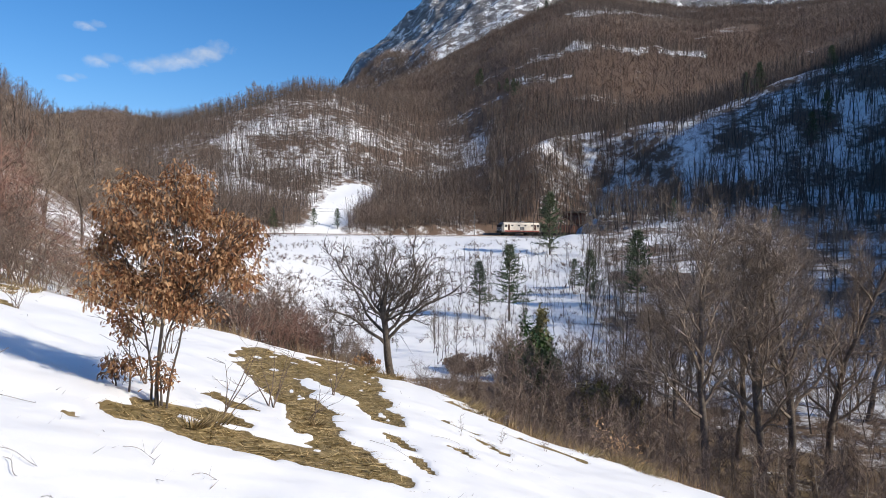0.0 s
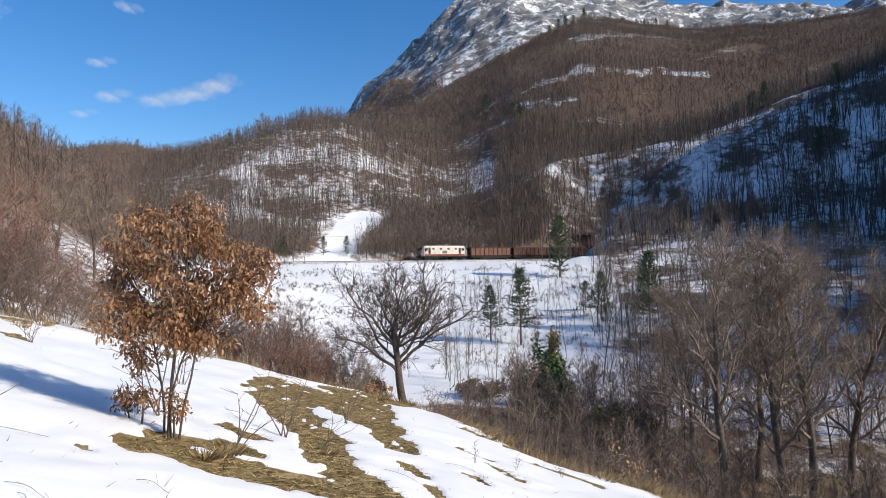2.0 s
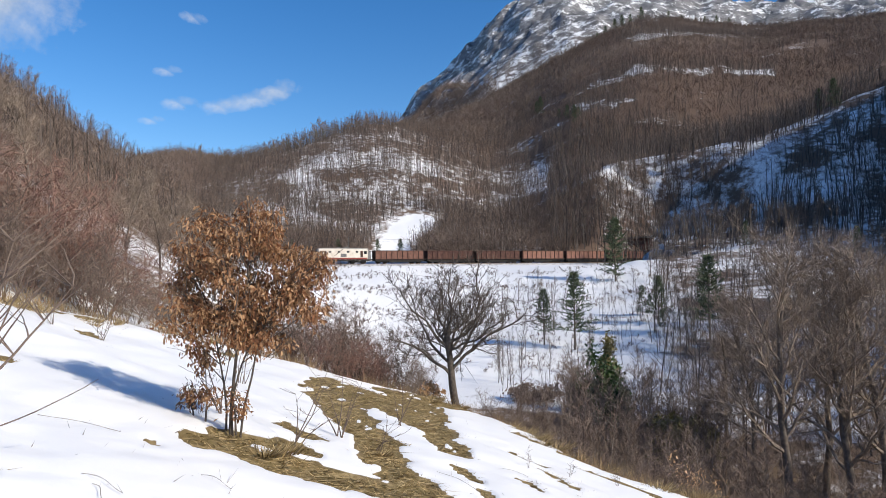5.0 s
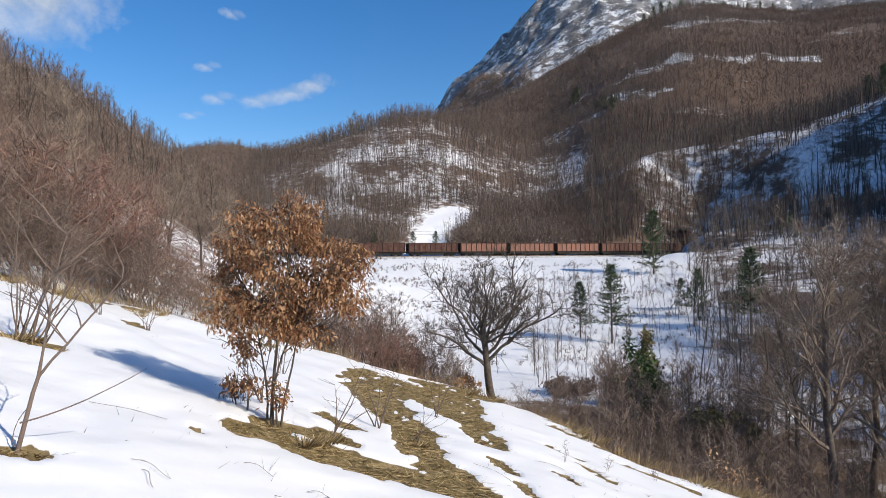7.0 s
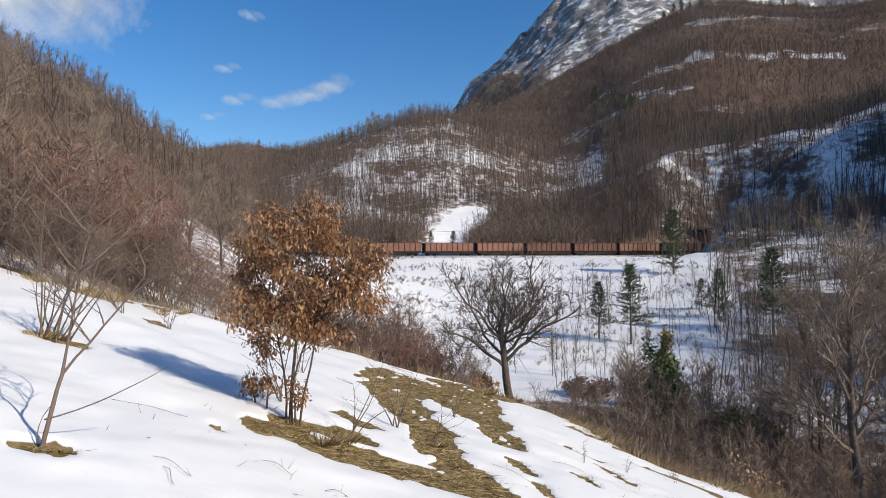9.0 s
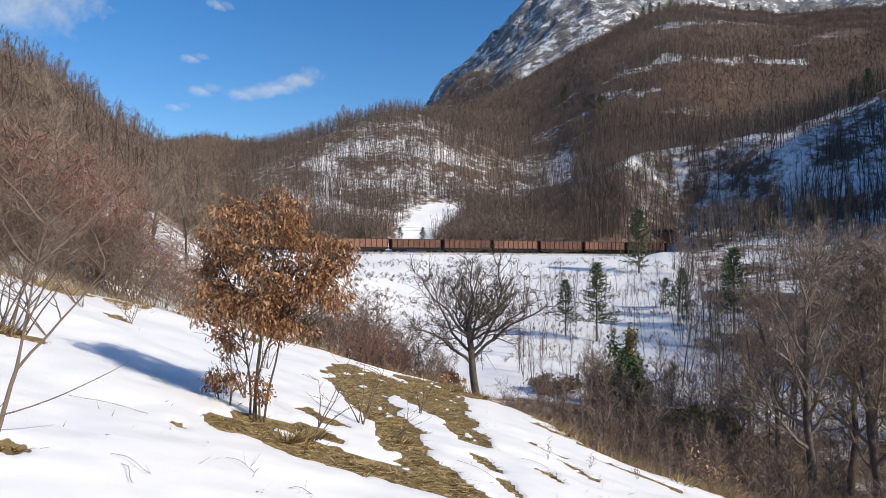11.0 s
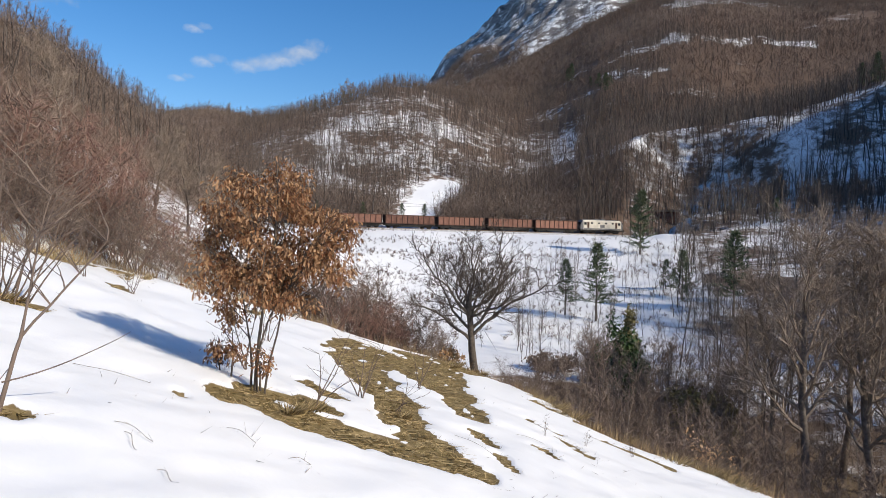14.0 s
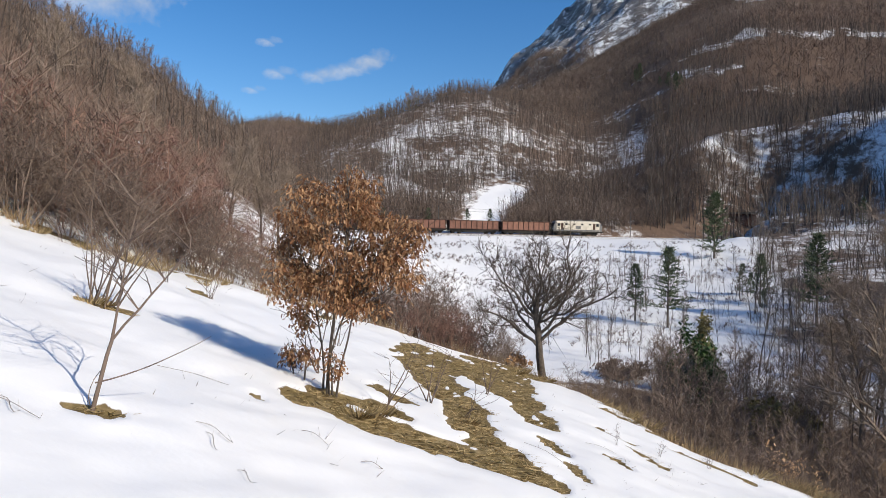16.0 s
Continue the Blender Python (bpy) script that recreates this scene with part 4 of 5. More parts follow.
def pine_meshes(rng, height, spread, low=0.10, full=1.0):
    t, c = Pile(), Pile()
    S = [(0, 0, -0.4, 0, 0, height, height * 0.016, 0.02, 0)]
    B, T = [], []
    z = height * low
    while z < height * 0.99:
        f = 1 - (z - height * 0.14) / (height * 0.86)
        for k in range(6):
            a = rng.uniform(0, 6.28)
            ln = spread * (f ** 0.7) * rng.uniform(0.3, 1.2) + 0.12
            e = np.array((math.cos(a) * ln, math.sin(a) * ln, z + ln * rng.uniform(0.05, 0.4)))
            B.append((0, 0, z, *e, 0.035, 0.012, 1))
            for j in range(int((14 + 16 * f) * full)):
                g = rng.uniform(0.25, 1.0)
                p = np.array((0, 0, z)) * (1 - g) + e * g
                d = np.array((math.cos(a), math.sin(a), 0.5)) * 0.3 + rng.normal(0, 0.32, 3)
                T.append((*p, *(p + d * rng.uniform(0.7, 1.3))))
        z += height * 0.033 * (0.5 + f) * rng.uniform(0.6, 1.6)
    t.add(*skin(np.array(S), 6))
    c.add(*skin(np.array(B), 3))
    c.add(*blades(np.array(T), 0.13, rng))
    return t.mesh("trunk", [M_BARK]), c.mesh("crown", [M_NEEDLE])


build_single_trees()


def leaf_mesh(seed):
    """A curled, lobed dry oak leaf about 11 cm long."""
    rng = np.random.default_rng(seed)
    outline = [(0, 0.003), (0.03, 0.014), (0.052, 0.028), (0.066, 0.019), (0.085, 0.03), (0.115, 0.002)]
    curl, twist = rng.uniform(6, 16), rng.uniform(-5, 5)
    V = []
    for s in (1, 0, -1):
        for x, w in outline:
            y = w * s
            V.append((x * 1.1, y * 1.05 * (1 - 0.2 * rng.random()), 0.5 * curl * y * y * 4 - 0.02 * (x / 0.1) ** 2 * curl / 8 + twist * x * y))
    n = len(outline)
    F = [(i, i + 1, n + i + 1, n + i) for i in range(n - 1)] + [(n + i, n + i + 1, 2 * n + i + 1, 2 * n + i) for i in range(n - 1)]
    return np.array(V), np.array(F)


def build_oak():
    rng = np.random.default_rng(21)
    x0, y0 = -3.3, 7.5
    z0 = float(land(np.array([x0]), np.array([y0]))[0])
    oak = thing("oak_sapling", pose(x0, y0, z0), "young oak still holding its dry orange-brown leaves", "tree")
    S = [grow(np.random.default_rng(31), height=2.75, radius=0.024, trunk=0.3, levels=2, kids=(24, 8), ratio=(0.42, 0.5), angle=(55, 45), up=0.3, wobble=0.14, segs=(8, 5, 3))]
    for k, (dx, dy, h, lx) in enumerate(((0.10, 0.05, 2.45, 0.22), (-0.06, 0.0, 2.0, -0.32), (0.06, -0.06, 2.0, 0.9), (-0.3, -0.05, 0.75, -0.7), (0.12, -0.12, 0.5, 0.3), (-0.5, 0.1, 0.5, -0.5))):
        s = grow(np.random.default_rng(41 + k), height=h, radius=0.015, trunk=0.3, levels=2, kids=(22, 7), ratio=(0.42, 0.5), angle=(55, 45), up=0.3, wobble=0.13, segs=(7, 5, 3))
        for c in (0, 3):
            s[:, c] += dx + lx * np.maximum(s[:, c + 2], 0) ** 2.1 * 0.31
            s[:, c + 1] += dy
        S.append(s)
    def inside(P, grow=1.0):
        u = P[:, 0] * 0.914 + P[:, 1] * 0.407
        h = P[:, 2]
        e = np.full(len(P), 9.0)
        for cu, ch, ru, rh in ((-0.22, 2.52, 0.26, 0.36), (0.30, 2.36, 0.22, 0.36), (0.02, 2.1, 0.56, 0.30), (0.58, 1.92, 0.52, 0.28), (-0.18, 1.64, 0.54, 0.30), (0.85, 1.50, 0.46, 0.30), (0.30, 1.55, 0.5, 0.3), (-0.38, 1.15, 0.36, 0.36), (0.32, 1.18, 0.44, 0.24)):
            e = np.minimum(e, ((u - cu) / ru) ** 2 + ((h - ch) / rh) ** 2)
        v = P[:, 1] * 0.914 - P[:, 0] * 0.407
        return (e < grow) & (np.abs(v) < 0.62)

    S = [s[(s[:, 8] == 0) | inside(s[:, 3:6], 1.35) | (rng.random(len(s)) < np.where(s[:, 5] < 0.7, 0.3, 0.06))] for s in S]
    for s in S:
        t = Pile()
        t.add(*tube(s[s[:, 8] == 0], 7))
        child("stem", t.mesh("stem", [M_BARK], True), oak)
    S = np.concatenate(S)
    lv = S[:, 8]
    c = Pile()
    c.add(*skin(S[lv > 0], 4, 0.003))
    child("crown", c.mesh("crown", [M_BARK]), oak)
    # leaves in bunches along the twigs, thinning towards the ground
    tips = S[lv >= 1]
    low = (tips[:, 5] < 0.5) & (tips[:, 5] > 0.08) & (rng.random(len(tips)) < 0.2)
    tips = tips[inside(tips[:, 3:6], 1.05) | low]
    kinds = [leaf_mesh(k) for k in range(6)]
    shared = [np_mesh("leaf", V, [F], [M_LEAF_BROWN], smooth=True) for V, F in kinds]
    pile = Pile()
    # bunches at the twig ends, with gaps between them
    heads = []
    for k in rng.permutation(len(tips)):
        q = tips[k, 3:6]
        if math.sin(9 * q[0] + 4 * q[2]) + math.sin(8 * q[1] - 6 * q[2]) + math.sin(11 * q[2] + 5 * q[0]) < -0.4 and q[2] > 0.8:
            continue
        if all(np.abs(q - c2).max() > 0.062 for c2 in heads):
            heads.append(q)
        if len(heads) == 560:
            break
    made = 0
    for q in heads:
        face = rng.uniform(0, 6.28)
        for _ in range(rng.integers(12, 34)):
            g = np.clip(rng.normal(0, 1, 3), -1.8, 1.8) * np.array((0.06, 0.06, 0.045))
            turn = math.atan2(g[1], g[0]) + rng.normal(0, 0.7) if rng.random() < 0.7 else face + rng.normal(0, 1.0)
            m = Matrix.LocRotScale(Vector(q + g), Euler((rng.normal(0, 0.6), rng.uniform(-0.1, 1.35), turn)), Vector((1, 1, 1)) * rng.uniform(0.30, 0.60))
            made += 1
            if made % 42 == 0 and made < 11700:
                child("leaf", shared[made % 6], oak, "", m)
            else:
                V, F = kinds[made % 6]
                A = np.array(m)
                pile.add(V @ A[:3, :3].T + A[:3, 3], F)
    tagged(child("foliage", pile.mesh("foliage", [M_LEAF_BROWN], True), oak), kind="stuff")


build_oak()


# ---- railway ----
def build_track():
    def across(s, d, z):
        p = track_at(s)
        return (p[0] - TRACK_U[1] * d, p[1] + TRACK_U[0] * d, z)

    yaw = pose(*track_at(-120), 0, 0, 0, TRACK_HEADING)
    line = thing("railway_track", yaw, "single railway track on a ballast bed along the bank", "railway", kind="structure")
    bm = bmesh.new()
    prof = [(-2.1, RAIL_Z - 0.75), (-1.5, RAIL_Z - 0.2), (1.5, RAIL_Z - 0.2), (2.1, RAIL_Z - 0.75)]
    vs = [[bm.verts.new((x, y, z)) for y, z in prof] for x in (-170, 165)]
    for k in range(4):
        bm.faces.new((vs[0][k], vs[0][(k + 1) % 4], vs[1][(k + 1) % 4], vs[1][k]))
    bm.faces.new(vs[0])
    bm.faces.new(vs[1][::-1])
    part("ballast_bed", bm, M_BALLAST, line)
    for y in (-0.75, 0.75):
        part("rail", box(-170, 165, y - 0.035, y + 0.035, RAIL_Z - 0.16, RAIL_Z), M_STEEL, line)
    sl = bpy.data.meshes.new("sleeper")
    bm = box(-0.12, 0.12, -1.25, 1.25, RAIL_Z - 0.27, RAIL_Z - 0.15)
    bm.to_mesh(sl)
    bm.free()
    sl.materials.append(M_PLANK)
    for k in range(170):
        child("sleeper", sl, line, "", pose(60 - k * 0.65 + 20, 0, 0))
    over = thing("overhead_line", yaw, "thin overhead wires on slim steel masts beside the track", "overhead line", kind="structure")
    for z, sag in ((5.6, 0.0), (6.6, 0.5)):
        bm = bmesh.new()
        for k in range(6):
            for j in range(6):
                a, b2 = -165 + 55 * k + 55 * j / 6, -165 + 55 * k + 55 * (j + 1) / 6
                za, zb = (z - sag * (1 - (2 * f - 1) ** 2) for f in (j / 6, (j + 1) / 6))
                add_rod(bm, (a, 0, RAIL_Z + za), (b2, 0, RAIL_Z + zb), 0.022, n=4)
        part("wire", bm, M_WIRE, over)
    for k in range(7):
        x = -165 + 55 * k
        part("mast", rod((x, -3.0, RAIL_Z - 0.9), (x, -3.0, RAIL_Z + 7.0), 0.11, 0.07), M_GREY, over)
        bm = rod((x, -3.0, RAIL_Z + 6.7), (x, 0, RAIL_Z + 6.6), 0.04, n=5)
        add_rod(bm, (x, -3.0, RAIL_Z + 5.8), (x, 0, RAIL_Z + 5.6), 0.03, n=5)
        part("bracket", bm, M_GREY, over)


build_track()


def bogie(parent, x, wheel=0.46, gauge=0.75, base=1.8):
    bg = part("bogie", add_box(box(x - base / 2 - 0.5, x + base / 2 + 0.5, -1.05, -0.9, 0.35, 0.7, 0.03), x - base / 2 - 0.5, x + base / 2 + 0.5, 0.9, 1.05, 0.35, 0.7, 0.03), M_IRON, parent)
    for dx in (-base / 2, base / 2):
        bm = bmesh.new()
        for y in (-gauge, gauge):
            add_rod(bm, (x + dx, y - 0.065, wheel), (x + dx, y + 0.065, wheel), wheel, n=16)
        add_rod(bm, (x + dx, -gauge, wheel), (x + dx, gauge, wheel), 0.08)
        part("wheelset", bm, M_IRON, bg)
    return bg


def build_wagon():
    w = thing("freight_wagon", pose(0, 0, 0), "rusty brown open goods wagon with ribbed sides", "goods wagon", "wagons of the train")
    L, W = 6.56, 1.4
    bm = bmesh.new()
    for y in (-W, W):
        add_box(bm, -L, L, y - 0.04, y + 0.04, 1.2, 3.2, 0.01)
    part("side_wall", bm, M_RUST, w)
    # end walls darker than the sides: shade between wagons put into the colour
    for x in (-L, L):
        part("end_wall", box(x - 0.05, x + 0.05, -W + 0.045, W - 0.045, 1.2, 3.3, 0.01), M_RUST_AND_SHADE, w)
    part("floor", box(-L + 0.06, L - 0.06, -W + 0.045, W - 0.045, 1.14, 1.24), M_RUST_AND_SHADE, w)
    bm = bmesh.new()
    for y in (-W, W):
        add_box(bm, -L - 0.03, L + 0.03, y - 0.09, y + 0.09, 3.205, 3.34, 0.02)
        add_box(bm, -L - 0.03, L + 0.03, y - 0.1, y + 0.1, 1.02, 1.195, 0.02)
    part("rim", bm, M_RUST_AND_SHADE, w)
    rib = bpy.data.meshes.new("rib")
    bm = box(-0.07, 0.07, -0.065, 0.065, 1.2, 3.2, 0.012)
    bm.to_mesh(rib)
    bm.free()
    rib.materials.append(M_RUST_AND_SHADE)
    for k in range(10):
        x = -L + 0.12 + (2 * L - 0.24) * k / 9
        for y in (-W - 0.105, W + 0.105):
            child("rib", rib, w, "", pose(x, y, 0))
    part("underframe", add_box(box(-L - 0.1, L + 0.1, -1.25, 1.25, 0.66, 1.13, 0.02), -2.9, 2.9, -1.2, 1.2, 0.3, 0.64, 0.03), M_IRON, w)
    for x in (-4.5, 4.5):
        bogie(w, x)
    for x, s in ((-L - 0.1, -1), (L + 0.1, 1)):
        for y in (-0.87, 0.87):
            part("buffer", add_rod(rod((x, y, 1.06), (x + s * 0.30, y, 1.06), 0.1), (x + s * 0.28, y, 1.06), (x + s * 0.35, y, 1.06), 0.23), M_IRON, w)
        part("coupling", rod((x, 0, 1.0), (x + s * 0.36, 0, 0.98), 0.06), M_IRON, w)
    return w


def build_locomotive(paint, band, label):
    lo = thing("locomotive", pose(0, 0, 0), label, "locomotive", "locomotives of the train")
    L, W = 7.0, 1.48
    # body with sloped cab fronts and rounded roof
    sect = [(-W, 1.1), (-W, 3.35), (-W * 0.8, 3.72), (-W * 0.4, 3.86), (W * 0.4, 3.86), (W * 0.8, 3.72), (W, 3.35), (W, 1.1)]
    rows = []
    for x, top in ((-L, 0.0), (-L + 0.5, 0.4), (-L + 0.85, 1.0), (L - 0.85, 1.0), (L - 0.5, 0.4), (L, 0.0)):
        k = 1.0 if top == 1.0 else (0.97 if top else 0.92)
        zmax = {0.0: 2.35, 0.4: 3.45, 1.0: 3.86}[top]
        rows.append([(x, y * k, min(z, zmax)) for y, z in sect])
    def shell(use):
        bm = bmesh.new()
        made = [[bm.verts.new(v) for v in row] for row in use]
        for a, b2 in zip(made, made[1:]):
            for k in range(len(sect)):
                k2 = (k + 1) % len(sect)
                bm.faces.new((a[k], b2[k], b2[k2], a[k2]))
        bm.faces.new(made[0])
        bm.faces.new(made[-1][::-1])
        bmesh.ops.remove_doubles(bm, verts=bm.verts, dist=1e-4)
        bmesh.ops.recalc_face_normals(bm, faces=bm.faces)
        return bm
    part("cab_front", shell(rows[:3]), M_GREY, lo, "dark sloping cab front")
    part("cab_front", shell(rows[3:]), M_GREY, lo, "dark sloping cab front")
    bm = shell(rows[2:4])
    part("body", bm, paint, lo)
    for y, s in ((-W, -1), (W, 1)):
        part("stripe", box(-L + 0.95, L - 0.95, *sorted((y + s * 0.004, y + s * 0.02)), 1.12, 1.52), band, lo, "dark maroon lower band")
        for x in (-3.4, -1.15, 1.15, 3.4):
            part("side_window", box(x - 0.32, x + 0.32, *sorted((y + s * 0.004, y + s * 0.03)), 2.75, 3.15, 0.01), M_GLASS, lo)
        for x in (-5.55, 5.55):
            part("cab_window", box(x - 0.38, x + 0.38, *sorted((y + s * 0.004, y + s * 0.03)), 2.45, 3.15, 0.01), M_GLASS, lo)
        for x in (-4.6, 4.6):
            part("cab_door", box(x - 0.34, x + 0.34, *sorted((y + s * 0.004, y + s * 0.025)), 1.6, 3.2, 0.01), M_RUST_AND_SHADE, lo, "dark cab side door")
        part("grille", box(-0.75, 0.75, *sorted((y + s * 0.004, y + s * 0.03)), 1.7, 2.5, 0.01), M_GREY, lo)
    for x, s in ((-L, -1), (L, 1)):
        part("windscreen", box(*sorted((x - s * 0.02, x - s * 0.42)), -1.15, 1.15, 2.45, 3.2, 0.02), M_GLASS, lo)
        for y in (-0.87, 0.87):
            part("buffer", add_rod(rod((x, y, 1.06), (x + s * 0.5, y, 1.06), 0.1), (x + s * 0.48, y, 1.06), (x + s * 0.55, y, 1.06), 0.24), M_IRON, lo)
            part("headlight", rod((x - s * 0.1, y, 1.75), (x + s * 0.06, y, 1.75), 0.13), M_WHITE, lo)
        part("buffer_beam", box(*sorted((x - s * 0.2, x + s * 0.05)), -1.35, 1.35, 0.75, 1.3, 0.02), M_IRON, lo)
    part("frame", box(-L + 0.2, L - 0.2, -1.4, 1.4, 0.8, 1.1, 0.02), M_IRON, lo)
    part("roof_gear", add_box(add_box(box(-5.2, 5.2, -0.75, 0.75, 3.86, 4.02, 0.04), -1.5, -0.3, -0.4, 0.4, 4.0, 4.3, 0.03), 0.6, 1.6, -0.4, 0.4, 4.0, 4.2, 0.03), M_GREY, lo)
    for x, up in ((-3.0, 0.25), (3.0, 1.55)):
        bm = bmesh.new()
        for y in (-0.5, 0.5):
            add_rod(bm, (x - 0.9, y, 4.0), (x, y * 0.7, 4.0 + up * 0.5), 0.03, n=5)
            add_rod(bm, (x, y * 0.7, 4.0 + up * 0.5), (x - 0.6, y * 0.6, 4.0 + up), 0.025, n=5)
        add_rod(bm, (x - 0.6, -0.8, 4.0 + up), (x - 0.6, 0.8, 4.0 + up), 0.03, n=5)
        part("pantograph", bm, M_IRON, lo)
    for x in (-3.9, 3.9):
        bogie(lo, x, 0.6, 0.75, 2.77)
    return lo


FRONT = build_locomotive(M_CREAM, M_MAROON, "cream and maroon electric locomotive pulling the freight train")
REAR = build_locomotive(M_CREAM_OLD, M_GREY, "faded yellow electric locomotive pushing at the train's end")
FIRST_WAGON = build_wagon()
WAGONS = [FIRST_WAGON] + [copy_thing(FIRST_WAGON, pose(0, 0, 0)) for _ in range(12)]

# ---- shrubs and small growth on the near slope ----
def shrub_meshes(seed, height, mat, stems=9, fine=500, lean=0.45, rmin=0.003):
    rng = np.random.default_rng(seed)
    S = grow(rng, height=height, radius=height * 0.008, stems=stems, lean=lean, trunk=0.2, levels=2, kids=(6, 4), ratio=(0.42, 0.5), angle=(45, 45), up=0.1, wobble=0.17, segs=(6, 4, 2))
    c = Pile()
    c.add(*skin(S[S[:, 8] < 2], 3, rmin))
    c.add(*blades(S[S[:, 8] == 2], rmin * 2.5, rng))
    tips = S[S[:, 8] >= 1]
    pick = tips[rng.integers(0, len(tips), fine)]
    p = pick[:, 3:6]
    q = p + rng.normal(0, 0.09, (fine, 3)) * height + np.array((0, 0, 0.03 * height))
    c.add(*blades(np.concatenate([p, q], 1), rmin * 2.5, rng))
    return c.mesh("shrub", [mat])


def build_shrubs():
    rng = np.random.default_rng(77)
    greys = [shrub_meshes(300 + k, 2.2, M_SHOOT, 9, 800, rmin=0.004) for k in range(3)]
    reds = [shrub_meshes(310 + k, 2.0, M_TWIG_RED, 9, 800, rmin=0.004) for k in range(2)]
    browns = [shrub_meshes(320 + k, 1.5, M_TWIG_BROWN, 8, 600, rmin=0.004) for k in range(2)]
    def put(me, b, r, s, label, group):
        ob = new("shrub", me)
        ob.matrix_basis = pose(*on_land(b, r, -0.03), 0, 0, rng.uniform(0, 360)) @ Matrix.Scale(s, 4)
        tagged(ob, label, "shrub", group)
    # hedge along the far side of the snow slope
    for k in range(46):
        b = 12 + 48 * (k + rng.uniform(0, 1)) / 46
        r = float(np.interp(b, *zip(*EDGE))) * rng.uniform(1.0, 1.25)
        put(greys[k % 3], b, r, (0.55 if 20 < b < 32 else 1.0) * rng.uniform(0.75, 1.35), "leafless grey thorn shrub at the edge of the snow", "hedge shrubs")
    for b, r, s in ((33, 20, 1.1), (35, 20, 1.2), (37, 20, 1.2), (39.5, 20.5, 1.2), (43, 21, 1.1), (48, 21, 1.1), (36, 21, 1.3), (38.5, 22, 1.5), (34, 23, 1.3), (41, 24, 1.2), (30, 27, 1.1), (14, 22.5, 0.8), (16.5, 22, 0.85), (12.5, 23.5, 0.9), (18, 23, 0.7), (46, 22, 1.1), (11.5, 24, 0.8), (13, 25, 1.0), (14.5, 24.5, 1.0), (15.5, 23.5, 0.9), (16, 26, 1.1), (17.2, 24, 1.0), (18.5, 25, 1.0), (19.5, 23.5, 0.8), (12.2, 26.5, 1.0), (14, 27.5, 1.1), (17, 28, 1.1), (10.6, 25.5, 0.8)):
        put(reds[int(b) % 2], b, r, s, "reddish-twigged leafless shrub in the hedge", "hedge shrubs")
    for b, r, s in ((38.5, 20.5, 1.9), (41.5, 21.5, 1.8), (45.0, 21.0, 1.9), (35.5, 22.5, 1.7), (49.5, 21.5, 1.8)):
        put(reds[int(b) % 2], b, r, s, "tall reddish-twigged bare shrub with long arching branches", "hedge shrubs")
    # brush below the edge
    for k in range(34):
        b = -24 + 34 * (k + rng.uniform(0, 1)) / 34
        r = float(np.interp(b, *zip(*EDGE))) * rng.uniform(1.12, 1.4)
        if 2.5 < b < 6.5 or (-3 < b < 3 and rng.random() < 0.5):
            continue
        put(browns[k % 2], b, r, rng.uniform(0.7, 1.4), "brown leafless shrub below the snow slope", "brush shrubs")
    for b, r, s in ((-1.6, 29, 1.5), (0.4, 31, 1.2), (8.5, 26, 0.9), (10.5, 25, 0.9), (7.6, 27, 0.8)):
        put(greys[int(r) % 3], b, r, s, "bare many-stemmed shrub below the old fruit tree", "brush shrubs")


build_shrubs()


